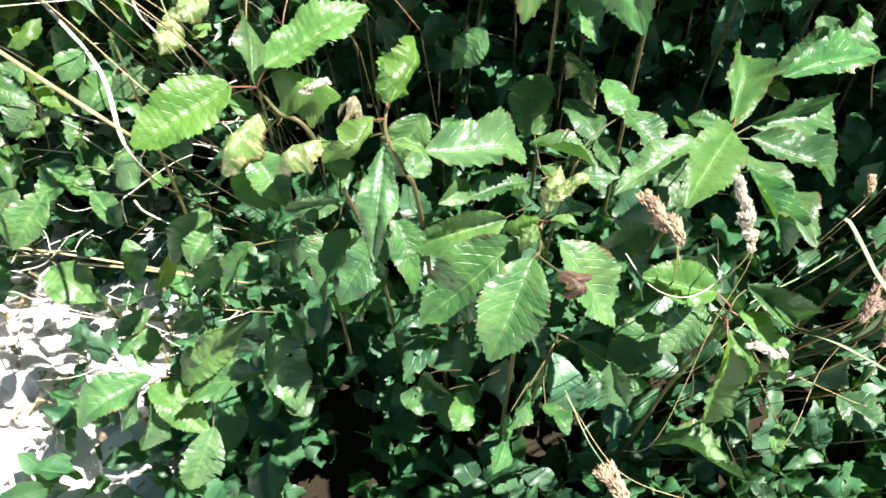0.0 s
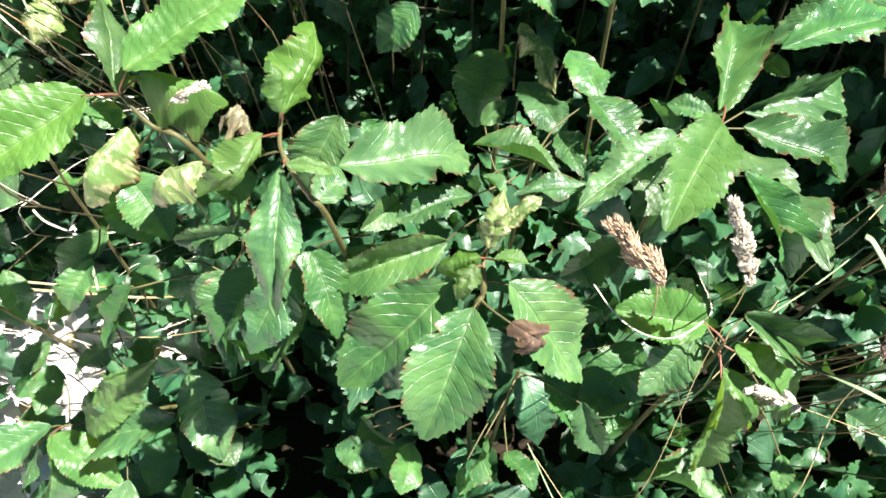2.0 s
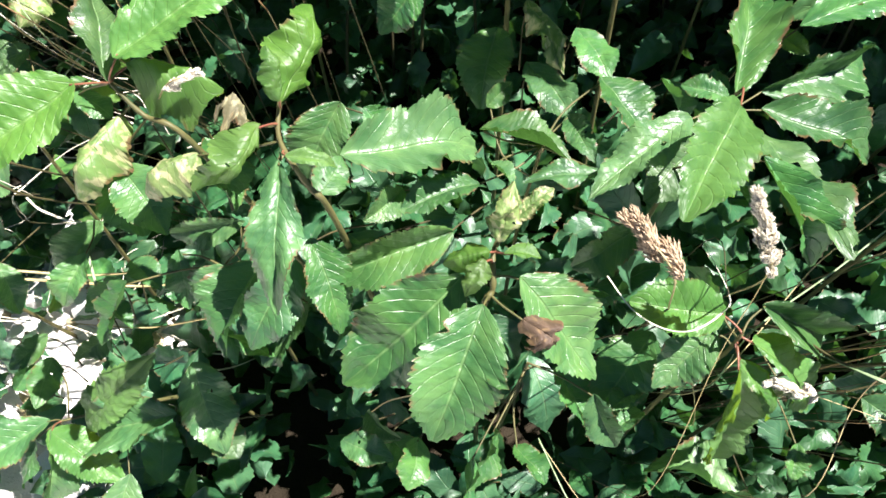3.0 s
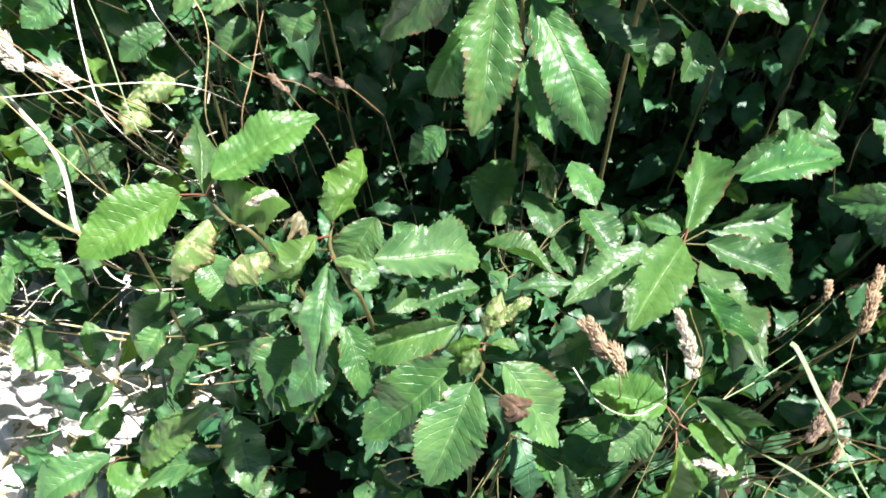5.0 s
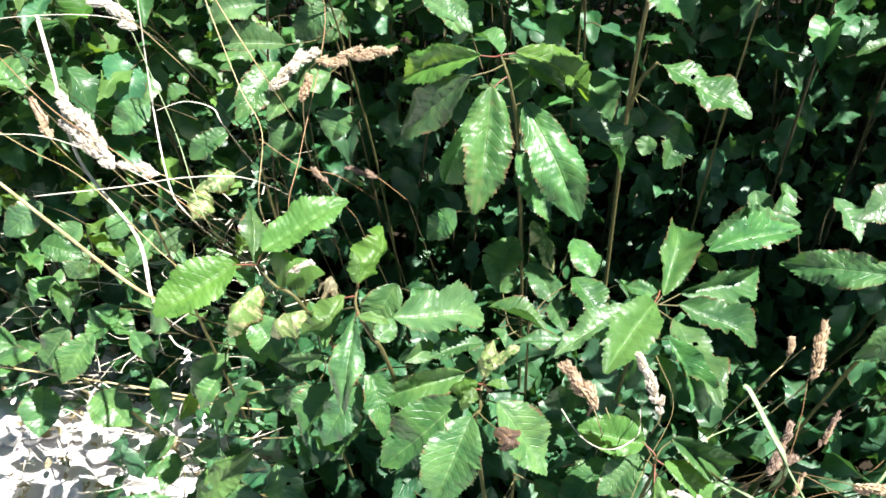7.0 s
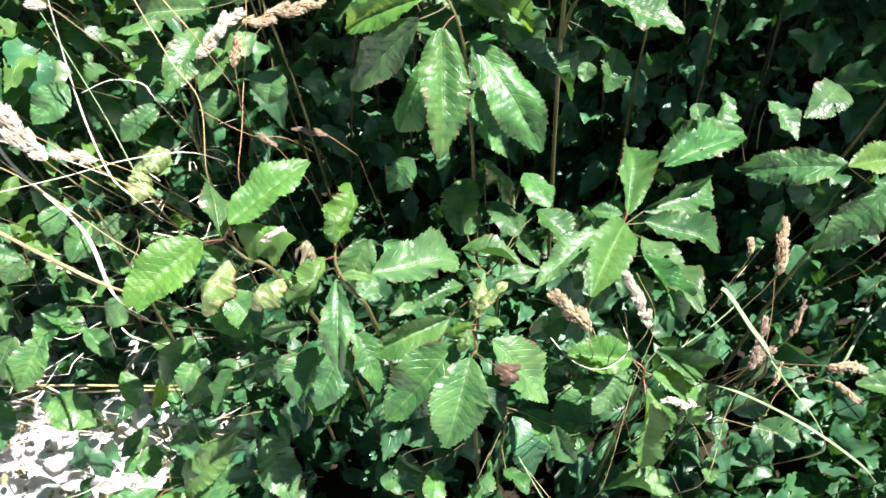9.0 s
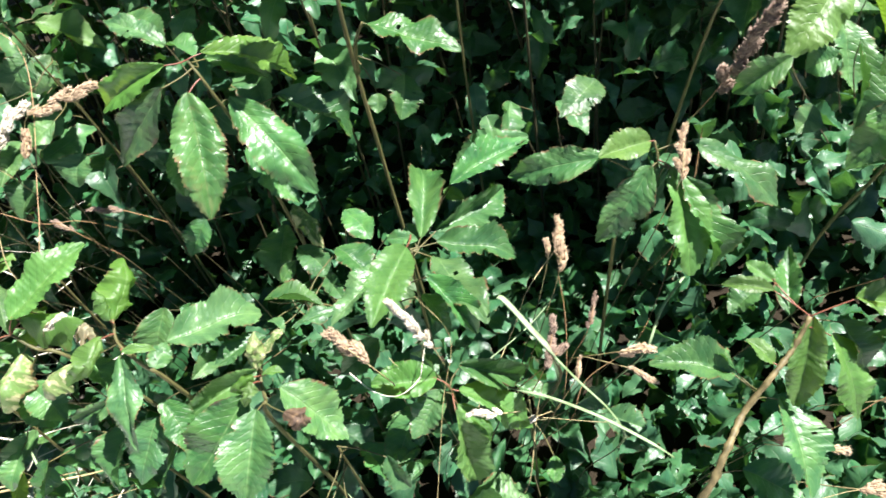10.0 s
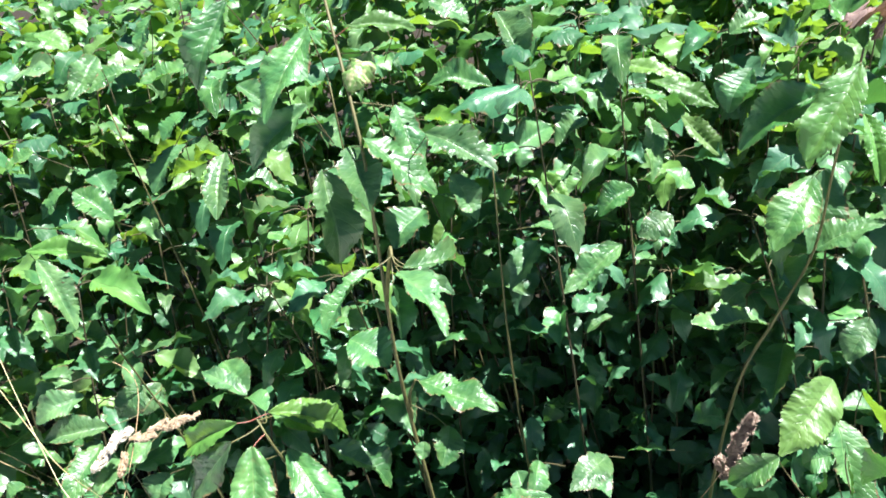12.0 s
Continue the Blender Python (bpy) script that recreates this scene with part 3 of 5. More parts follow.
# ---- leaves of the front saplings ----
leaf(centre, (0.059, 0.479, 0.786), (-0.031, 0.438, 0.717), 0.070, 'mature')
leaf(centre, (0.069, 0.451, 0.792), (0.029, 0.385, 0.730), 0.062, 'mature')
leaf(centre, (0.097, 0.475, 0.785), (0.147, 0.427, 0.717), 0.059, 'mature')
leaf(centre, (0.085, 0.477, 0.811), (0.109, 0.472, 0.809), 0.014, 'young')
leaf(centre, (0.076, 0.479, 0.812), (0.044, 0.480, 0.799), 0.021, 'curled')
leaf(centre, (0.072, 0.475, 0.809), (0.057, 0.456, 0.795), 0.018, 'curled')
leaf(centre, (0.083, 0.483, 0.815), (0.093, 0.501, 0.853), 0.022, 'pale')
leaf(centre, (0.092, 0.494, 0.824), (0.121, 0.509, 0.835), 0.018, 'pale')
leaf(centre, (0.095, 0.444, 0.780), (0.116, 0.432, 0.757), 0.024, 'browned')

leaf(curly, (-0.057, 0.585, 0.854), (-0.033, 0.650, 0.883), 0.041, 'curled')
leaf(curly, (-0.054, 0.571, 0.869), (-0.059, 0.594, 0.897), 0.017, 'curled')
leaf(curly, (-0.024, 0.596, 0.785), (0.084, 0.628, 0.748), 0.065, 'mature')
leaf(curly, (-0.061, 0.555, 0.831), (-0.072, 0.468, 0.769), 0.039, 'mature')
leaf(curly, (-0.068, 0.562, 0.859), (-0.111, 0.521, 0.841), 0.028, 'curled')
leaf(curly, (-0.080, 0.578, 0.846), (-0.101, 0.589, 0.852), 0.022, 'withered')
leaf(curly, (-0.121, 0.577, 0.819), (-0.165, 0.564, 0.795), 0.034, 'pale')
leaf(curly, (-0.055, 0.550, 0.840), (-0.021, 0.548, 0.827), 0.013, 'young')
leaf(curly, (-0.039, 0.552, 0.793), (-0.022, 0.586, 0.793), 0.029, 'mature')

leaf(fan, (-0.211, 0.638, 0.838), (-0.300, 0.579, 0.812), 0.062, 'young')
leaf(fan, (-0.174, 0.633, 0.862), (-0.076, 0.691, 0.888), 0.052, 'young')
leaf(fan, (-0.172, 0.645, 0.846), (-0.103, 0.629, 0.835), 0.033, 'curled')
leaf(fan, (-0.186, 0.635, 0.838), (-0.206, 0.723, 0.868), 0.045, 'mature')
leaf(fan, (-0.186, 0.631, 0.809), (-0.225, 0.582, 0.773), 0.038, 'pale')
leaf(fan, (-0.198, 0.614, 0.772), (-0.164, 0.566, 0.740), 0.046, 'mature')
leaf(fan, (-0.223, 0.655, 0.813), (-0.196, 0.637, 0.801), 0.026, 'mature')

leaf(bright, (0.281, 0.598, 0.806), (0.211, 0.498, 0.800), 0.053, 'young')
leaf(bright, (0.315, 0.614, 0.757), (0.339, 0.479, 0.760), 0.054, 'mature')
leaf(bright, (0.323, 0.636, 0.761), (0.417, 0.602, 0.723), 0.051, 'mature')
leaf(bright, (0.328, 0.654, 0.762), (0.439, 0.704, 0.752), 0.044, 'mature')
leaf(bright, (0.307, 0.652, 0.759), (0.345, 0.779, 0.764), 0.048, 'mature')
leaf(bright, (0.302, 0.651, 0.758), (0.265, 0.671, 0.758), 0.024, 'mature')
leaf(bright, (0.311, 0.673, 0.749), (0.283, 0.684, 0.744), 0.030, 'mature')
leaf(bright, (0.258, 0.621, 0.772), (0.164, 0.557, 0.754), 0.041, 'mature')
leaf(bright, (0.277, 0.630, 0.730), (0.224, 0.589, 0.706), 0.051, 'mature')
leaf(bright, (0.366, 0.698, 0.792), (0.494, 0.743, 0.781), 0.049, 'mature')
leaf(bright, (0.360, 0.717, 0.770), (0.381, 0.691, 0.765), 0.020, 'young')

leaf(ruby, (0.266, 0.481, 0.697), (0.189, 0.490, 0.713), 0.047, 'young')
leaf(ruby, (0.274, 0.445, 0.672), (0.275, 0.425, 0.535), 0.054, 'young', 0)
leaf(ruby, (0.286, 0.461, 0.684), (0.366, 0.447, 0.572), 0.050, 'young')
leaf(ruby, (0.295, 0.484, 0.701), (0.377, 0.484, 0.632), 0.038, 'mature')
leaf(ruby, (0.269, 0.485, 0.663), (0.216, 0.455, 0.627), 0.043, 'mature')
leaf(ruby, (0.279, 0.455, 0.667), (0.307, 0.420, 0.619), 0.024, 'young')
leaf(ruby, (0.269, 0.494, 0.682), (0.248, 0.531, 0.695), 0.023, 'mature')

leaf(low, (-0.341, 0.555, 0.431), (-0.241, 0.581, 0.525), 0.050, 'young')
leaf(low, (-0.382, 0.552, 0.427), (-0.304, 0.500, 0.387), 0.049, 'young')
leaf(low, (-0.228, 0.536, 0.476), (-0.337, 0.545, 0.400), 0.063, 'mature')
leaf(low, (-0.209, 0.578, 0.506), (-0.188, 0.507, 0.432), 0.059, 'mature')
leaf(low, (-0.379, 0.561, 0.434), (-0.467, 0.504, 0.409), 0.054, 'mature')
leaf(low, (-0.299, 0.508, 0.394), (-0.333, 0.448, 0.342), 0.055, 'mature')
leaf(low, (-0.400, 0.553, 0.413), (-0.429, 0.511, 0.363), 0.036, 'mature')
leaf(low, (-0.378, 0.555, 0.429), (-0.394, 0.491, 0.361), 0.037, 'mature')
leaf(low, (-0.406, 0.649, 0.403), (-0.428, 0.620, 0.377), 0.035, 'mature')
leaf(low, (-0.376, 0.736, 0.483), (-0.394, 0.682, 0.457), 0.027, 'young')
leaf(low, (-0.393, 0.640, 0.428), (-0.404, 0.580, 0.422), 0.037, 'mature')
leaf(low, (-0.402, 0.668, 0.435), (-0.445, 0.633, 0.420), 0.029, 'mature')
leaf(low, (-0.330, 0.662, 0.433), (-0.373, 0.642, 0.418), 0.033, 'mature')
leaf(low, (-0.282, 0.658, 0.554), (-0.316, 0.631, 0.533), 0.038, 'mature')
leaf(low, (-0.269, 0.677, 0.555), (-0.236, 0.643, 0.545), 0.034, 'mature')
leaf(low, (-0.315, 0.659, 0.504), (-0.280, 0.629, 0.496), 0.030, 'mature')
leaf(low, (-0.444, 0.617, 0.397), (-0.425, 0.648, 0.419), 0.026, 'mature')

leaf(shade, (-0.093, 0.541, 0.732), (-0.129, 0.483, 0.689), 0.049, 'mature')
leaf(shade, (-0.069, 0.556, 0.707), (-0.115, 0.511, 0.648), 0.056, 'mature')
leaf(shade, (-0.063, 0.540, 0.671), (-0.109, 0.511, 0.612), 0.054, 'mature')
leaf(shade, (-0.124, 0.557, 0.705), (-0.160, 0.540, 0.667), 0.026, 'mature')
leaf(shade, (-0.167, 0.577, 0.705), (-0.167, 0.547, 0.659), 0.024, 'mature')
leaf(shade, (-0.106, 0.579, 0.734), (-0.171, 0.589, 0.713), 0.027, 'mature')
leaf(shade, (-0.100, 0.513, 0.626), (-0.138, 0.532, 0.638), 0.029, 'mature')
leaf(shade, (-0.218, 0.647, 0.741), (-0.191, 0.586, 0.716), 0.057, 'mature')
leaf(shade, (-0.135, 0.640, 0.769), (-0.111, 0.580, 0.746), 0.052, 'mature')
leaf(shade, (-0.207, 0.553, 0.701), (-0.234, 0.519, 0.659), 0.041, 'mature')

leaf(middle, (0.084, 0.595, 0.740), (0.018, 0.568, 0.743), 0.032, 'mature')
leaf(middle, (0.022, 0.590, 0.746), (-0.011, 0.559, 0.748), 0.027, 'mature')
leaf(middle, (0.060, 0.565, 0.718), (-0.042, 0.536, 0.705), 0.039, 'mature')
leaf(middle, (-0.002, 0.572, 0.708), (-0.053, 0.549, 0.690), 0.024, 'mature')
leaf(middle, (0.090, 0.653, 0.741), (0.161, 0.611, 0.739), 0.043, 'mature')
leaf(middle, (0.147, 0.757, 0.719), (0.179, 0.682, 0.717), 0.042, 'mature')
leaf(middle, (0.200, 0.693, 0.753), (0.234, 0.630, 0.735), 0.051, 'mature')
leaf(middle, (0.185, 0.595, 0.744), (0.117, 0.587, 0.749), 0.027, 'mature')
leaf(middle, (0.093, 0.608, 0.750), (0.108, 0.577, 0.753), 0.019, 'mature')
leaf(middle, (0.214, 0.565, 0.700), (0.157, 0.544, 0.683), 0.038, 'mature')
leaf(middle, (0.282, 0.556, 0.763), (0.296, 0.508, 0.730), 0.040, 'mature')
leaf(middle, (0.292, 0.560, 0.790), (0.330, 0.495, 0.734), 0.034, 'mature')
leaf(middle, (0.267, 0.717, 0.724), (0.285, 0.680, 0.698), 0.042, 'mature')
leaf(middle, (0.172, 0.683, 0.720), (0.188, 0.626, 0.718), 0.025, 'mature')
leaf(middle, (0.108, 0.739, 0.680), (0.135, 0.757, 0.694), 0.022, 'mature')
leaf(middle, (-0.023, 0.651, 0.787), (-0.058, 0.621, 0.728), 0.051, 'mature')
leaf(middle, (-0.005, 0.646, 0.784), (0.020, 0.635, 0.753), 0.032, 'mature')
leaf(middle, (-0.054, 0.557, 0.735), (-0.037, 0.504, 0.673), 0.040, 'mature')
leaf(middle, (0.155, 0.821, 0.740), (0.180, 0.737, 0.717), 0.030, 'pale', 10)
leaf(middle, (0.132, 0.849, 0.685), (0.106, 0.766, 0.650), 0.059, 'mature')
leaf(middle, (0.224, 0.873, 0.657), (0.249, 0.803, 0.646), 0.049, 'mature')

leaf(under, (-0.055, 0.475, 0.521), (-0.006, 0.448, 0.529), 0.032, 'mature')
leaf(under, (0.018, 0.456, 0.560), (0.006, 0.411, 0.552), 0.037, 'mature')
leaf(under, (0.087, 0.457, 0.563), (0.056, 0.400, 0.571), 0.035, 'mature')
leaf(under, (0.105, 0.450, 0.535), (0.128, 0.412, 0.534), 0.028, 'mature')
leaf(under, (-0.031, 0.503, 0.517), (-0.001, 0.467, 0.530), 0.027, 'mature')
leaf(under, (0.237, 0.520, 0.602), (0.178, 0.463, 0.559), 0.061, 'mature')
leaf(under, (0.146, 0.506, 0.577), (0.173, 0.453, 0.540), 0.047, 'mature')
leaf(under, (0.222, 0.479, 0.573), (0.188, 0.456, 0.580), 0.026, 'mature')
leaf(under, (0.357, 0.407, 0.416), (0.247, 0.451, 0.425), 0.061, 'mature')
leaf(under, (0.450, 0.512, 0.474), (0.510, 0.541, 0.473), 0.043, 'mature')
leaf(under, (0.392, 0.449, 0.476), (0.376, 0.415, 0.464), 0.025, 'mature')
leaf(under, (0.378, 0.561, 0.506), (0.431, 0.527, 0.460), 0.036, 'mature')
leaf(under, (-0.015, 0.487, 0.496), (0.022, 0.436, 0.507), 0.039, 'mature')
leaf(under, (0.067, 0.449, 0.520), (0.048, 0.387, 0.493), 0.038, 'mature')
leaf(under, (0.176, 0.472, 0.586), (0.193, 0.434, 0.554), 0.037, 'mature')
leaf(under, (0.493, 0.504, 0.442), (0.538, 0.461, 0.433), 0.050, 'mature')
leaf(under, (0.230, 0.472, 0.535), (0.192, 0.448, 0.540), 0.032, 'mature')
leaf(under, (-0.202, 0.539, 0.429), (-0.176, 0.505, 0.415), 0.043, 'mature')

leaf(arch, (0.084, 0.773, 1.032), (-0.011, 0.830, 0.970), 0.045, 'young')
leaf(arch, (0.072, 0.757, 1.015), (-0.020, 0.782, 0.915), 0.054, 'mature')
leaf(arch, (0.096, 0.758, 0.999), (0.076, 0.661, 0.888), 0.062, 'spotted')
leaf(arch, (0.136, 0.785, 0.962), (0.200, 0.682, 0.860), 0.064, 'mature')
leaf(arch, (0.124, 0.795, 1.023), (0.218, 0.828, 0.930), 0.049, 'young')
leaf(arch, (0.123, 0.817, 1.003), (0.187, 0.811, 0.955), 0.035, 'mature')
leaf(arch, (0.190, 0.806, 0.933), (0.265, 0.790, 0.846), 0.057, 'mature')
leaf(arch, (0.082, 0.782, 0.952), (0.035, 0.766, 0.850), 0.043, 'mature')
leaf(arch, (0.131, 0.801, 0.877), (0.170, 0.752, 0.797), 0.059, 'mature')
leaf(arch, (0.074, 0.913, 0.985), (0.004, 0.968, 1.014), 0.039, 'mature')
leaf(arch, (0.110, 0.845, 0.992), (0.078, 0.893, 0.992), 0.036, 'mature')
leaf(arch, (0.048, 0.762, 0.812), (0.012, 0.749, 0.770), 0.041, 'mature')

leaf(tall, (0.339, 0.973, 0.897), (0.455, 0.895, 0.852), 0.068, 'mature')
leaf(tall, (0.374, 0.939, 0.817), (0.345, 0.888, 0.777), 0.055, 'mature')
leaf(tall, (0.326, 0.917, 0.814), (0.316, 0.898, 0.793), 0.032, 'mature')

leaf(tall, (0.316, 0.808, 1.199), (0.238, 0.754, 1.145), 0.039, 'mature')
leaf(tall, (0.348, 0.801, 1.190), (0.389, 0.674, 1.149), 0.050, 'mature')
leaf(tall, (0.337, 0.796, 1.176), (0.336, 0.730, 1.129), 0.029, 'mature')
leaf(tall, (0.355, 0.802, 1.192), (0.442, 0.861, 1.145), 0.042, 'mature')
leaf(tall, (0.370, 0.800, 1.189), (0.415, 0.777, 1.147), 0.024, 'mature')
leaf(tall, (0.307, 0.869, 1.518), (0.229, 0.796, 1.428), 0.062, 'mature')
leaf(tall, (0.339, 0.994, 1.326), (0.428, 0.949, 1.226), 0.063, 'mature')
leaf(tall, (0.429, 0.926, 1.333), (0.513, 0.870, 1.271), 0.057, 'mature')
leaf(tall, (0.381, 1.065, 1.436), (0.336, 1.025, 1.391), 0.047, 'pale')
leaf(tall, (0.319, 1.021, 1.310), (0.326, 0.948, 1.225), 0.070, 'mature')
leaf(tall, (0.267, 1.042, 1.277), (0.261, 0.982, 1.140), 0.075, 'mature')
leaf(tall, (0.282, 0.869, 1.421), (0.194, 0.846, 1.359), 0.044, 'mature')
leaf(tall, (0.356, 1.064, 1.480), (0.455, 1.077, 1.449), 0.039, 'young')
leaf(tall, (0.401, 1.056, 1.349), (0.417, 1.000, 1.255), 0.053, 'mature')
leaf(tall, (0.412, 1.078, 1.159), (0.351, 1.012, 1.129), 0.075, 'mature')
leaf(tall, (0.262, 0.795, 1.108), (0.307, 0.755, 1.074), 0.075, 'mature')
leaf(tall, (0.213, 0.907, 1.564), (0.153, 0.867, 1.469), 0.046, 'mature')

leaf(right, (0.951, 0.719, 1.363), (0.858, 0.680, 1.267), 0.060, 'young')
leaf(right, (0.953, 0.804, 1.308), (0.837, 0.808, 1.252), 0.061, 'mature')
leaf(right, (0.997, 0.893, 1.146), (0.899, 0.831, 1.070), 0.075, 'mature')
leaf(right, (1.043, 0.938, 1.129), (0.981, 0.880, 1.019), 0.071, 'mature')
leaf(right, (0.972, 0.848, 1.046), (1.057, 0.806, 1.085), 0.059, 'mature')
leaf(right, (0.916, 0.886, 0.906), (0.782, 0.877, 0.941), 0.069, 'mature')
leaf(right, (0.899, 0.676, 0.938), (0.790, 0.620, 0.882), 0.069, 'young')
leaf(right, (0.958, 0.726, 1.377), (0.966, 0.850, 1.407), 0.046, 'mature')
leaf(right, (0.971, 0.739, 1.289), (0.959, 0.682, 1.211), 0.035, 'young')
leaf(right, (0.874, 0.436, 0.969), (0.843, 0.525, 0.908), 0.049, 'mature')
leaf(right, (0.872, 0.422, 0.955), (0.814, 0.353, 0.934), 0.042, 'young')
leaf(right, (0.887, 0.518, 0.863), (0.821, 0.515, 0.775), 0.056, 'mature')
leaf(right, (0.860, 0.583, 0.911), (0.836, 0.525, 0.821), 0.039, 'mature')
leaf(right, (0.891, 0.429, 0.936), (0.816, 0.329, 0.896), 0.047, 'mature')
leaf(right, (0.907, 0.362, 0.759), (0.838, 0.388, 0.733), 0.039, 'mature')
leaf(right, (0.767, 0.578, 0.921), (0.708, 0.600, 0.877), 0.041, 'mature')
leaf(right, (0.860, 0.604, 0.875), (0.823, 0.620, 0.857), 0.043, 'mature')
leaf(right, (0.820, 0.588, 0.825), (0.787, 0.573, 0.804), 0.040, 'mature')
leaf(right, (0.889, 0.457, 0.935), (0.844, 0.445, 0.903), 0.042, 'mature')
leaf(right, (0.889, 0.652, 0.892), (0.871, 0.587, 0.821), 0.061, 'mature')
leaf(right, (0.934, 0.664, 0.918), (0.961, 0.649, 0.848), 0.043, 'young')
leaf(right, (0.968, 0.703, 1.006), (0.923, 0.683, 0.957), 0.047, 'mature')
leaf(right, (0.925, 0.694, 0.870), (0.979, 0.683, 0.853), 0.049, 'mature')
leaf(right, (0.667, 0.709, 0.859), (0.617, 0.731, 0.852), 0.033, 'mature')
leaf(right, (0.578, 0.703, 0.881), (0.508, 0.652, 0.880), 0.047, 'mature')
leaf(right, (0.499, 0.824, 0.796), (0.469, 0.772, 0.775), 0.040, 'mature')

leaf(sunny, (0.593, 0.582, 0.861), (0.519, 0.567, 0.875), 0.040, 'young')
leaf(sunny, (0.585, 0.563, 0.840), (0.509, 0.558, 0.749), 0.053, 'mature')
leaf(sunny, (0.607, 0.556, 0.836), (0.588, 0.472, 0.735), 0.058, 'young')
leaf(sunny, (0.613, 0.547, 0.828), (0.632, 0.492, 0.700), 0.053, 'mature')
leaf(sunny, (0.640, 0.570, 0.855), (0.726, 0.502, 0.769), 0.052, 'mature')
leaf(sunny, (0.498, 0.752, 0.785), (0.378, 0.741, 0.763), 0.049, 'mature')
leaf(sunny, (0.533, 0.581, 0.863), (0.431, 0.642, 0.824), 0.045, 'mature')
leaf(sunny, (0.463, 0.835, 0.777), (0.468, 0.797, 0.754), 0.037, 'mature')
leaf(sunny, (0.573, 0.834, 0.763), (0.591, 0.765, 0.740), 0.046, 'mature')
leaf(sunny, (0.697, 0.477, 0.655), (0.649, 0.466, 0.637), 0.041, 'mature')

leaf(stemmy, (0.687, 0.367, 0.726), (0.651, 0.322, 0.627), 0.044, 'young')
leaf(stemmy, (0.705, 0.353, 0.701), (0.716, 0.291, 0.604), 0.054, 'young')
leaf(stemmy, (0.727, 0.357, 0.750), (0.848, 0.326, 0.688), 0.058, 'young')
leaf(stemmy, (0.671, 0.385, 0.713), (0.714, 0.459, 0.738), 0.032, 'mature')
leaf(stemmy, (0.665, 0.410, 0.737), (0.616, 0.443, 0.735), 0.023, 'young')
leaf(stemmy, (0.672, 0.422, 0.736), (0.656, 0.457, 0.742), 0.023, 'young')
leaf(stemmy, (0.593, 0.363, 0.673), (0.505, 0.401, 0.696), 0.051, 'mature')
leaf(stemmy, (0.631, 0.347, 0.690), (0.613, 0.380, 0.707), 0.026, 'young')
leaf(stemmy, (0.645, 0.344, 0.620), (0.624, 0.240, 0.569), 0.067, 'mature')
leaf(stemmy, (0.585, 0.309, 0.547), (0.640, 0.258, 0.517), 0.056, 'mature')
leaf(stemmy, (0.731, 0.370, 0.693), (0.742, 0.325, 0.649), 0.047, 'mature')
leaf(stemmy, (0.594, 0.366, 0.675), (0.576, 0.399, 0.692), 0.040, 'mature')

leaf(leftback, (-0.539, 0.789, 0.543), (-0.588, 0.731, 0.491), 0.056, 'mature')
leaf(leftback, (-0.549, 0.842, 0.535), (-0.486, 0.808, 0.508), 0.046, 'mature')
leaf(leftback, (-0.449, 0.924, 0.640), (-0.483, 0.865, 0.615), 0.047, 'mature')
leaf(leftback, (-0.257, 0.602, 0.676), (-0.281, 0.568, 0.646), 0.030, 'mature')
leaf(leftback, (-0.502, 0.992, 0.656), (-0.542, 0.968, 0.635), 0.048, 'mature')
leaf(leftback, (-0.580, 0.928, 0.587), (-0.614, 0.898, 0.560), 0.049, 'mature')
leaf(leftback, (-0.383, 0.765, 0.625), (-0.423, 0.753, 0.587), 0.044, 'mature')
leaf(leftback, (-0.483, 0.801, 0.529), (-0.445, 0.764, 0.499), 0.035, 'mature')
leaf(leftback, (-0.417, 0.986, 0.848), (-0.473, 0.950, 0.813), 0.051, 'mature')
leaf(leftback, (-0.296, 0.966, 0.805), (-0.358, 0.933, 0.775), 0.040, 'mature')
leaf(leftback, (-0.215, 1.072, 0.888), (-0.316, 1.046, 0.904), 0.050, 'mature')
leaf(leftback, (-0.223, 1.038, 0.880), (-0.278, 0.943, 0.837), 0.057, 'mature')
leaf(leftback, (-0.200, 1.034, 0.841), (-0.236, 0.962, 0.822), 0.044, 'mature')
leaf(leftback, (-0.150, 1.058, 0.845), (-0.202, 1.037, 0.829), 0.045, 'mature')
leaf(leftback, (-0.139, 1.185, 0.886), (-0.183, 1.149, 0.850), 0.057, 'mature')
leaf(leftback, (-0.376, 1.043, 0.831), (-0.411, 1.025, 0.814), 0.041, 'mature')
leaf(leftback, (-0.590, 0.963, 0.877), (-0.656, 1.001, 0.902), 0.053, 'mature')
leaf(leftback, (-0.342, 0.920, 0.725), (-0.359, 0.874, 0.704), 0.044, 'pale')
leaf(leftback, (-0.305, 0.955, 0.730), (-0.360, 0.918, 0.726), 0.041, 'pale')
leaf(leftback, (-0.379, 0.908, 0.650), (-0.451, 0.885, 0.633), 0.042, 'mature')
leaf(leftback, (-0.486, 0.935, 0.668), (-0.517, 0.907, 0.639), 0.042, 'mature')
leaf(leftback, (-0.592, 0.892, 0.729), (-0.651, 0.856, 0.695), 0.054, 'mature')
leaf(leftback, (-0.587, 0.802, 0.538), (-0.631, 0.754, 0.487), 0.063, 'mature')
leaf(leftback, (-0.514, 0.843, 0.545), (-0.568, 0.806, 0.509), 0.057, 'mature')
leaf(leftback, (-0.602, 0.854, 0.603), (-0.641, 0.823, 0.571), 0.042, 'mature')
leaf(leftback, (-0.686, 0.800, 0.503), (-0.763, 0.803, 0.519), 0.057, 'mature')
leaf(leftback, (-0.711, 0.861, 0.580), (-0.760, 0.822, 0.541), 0.043, 'mature')
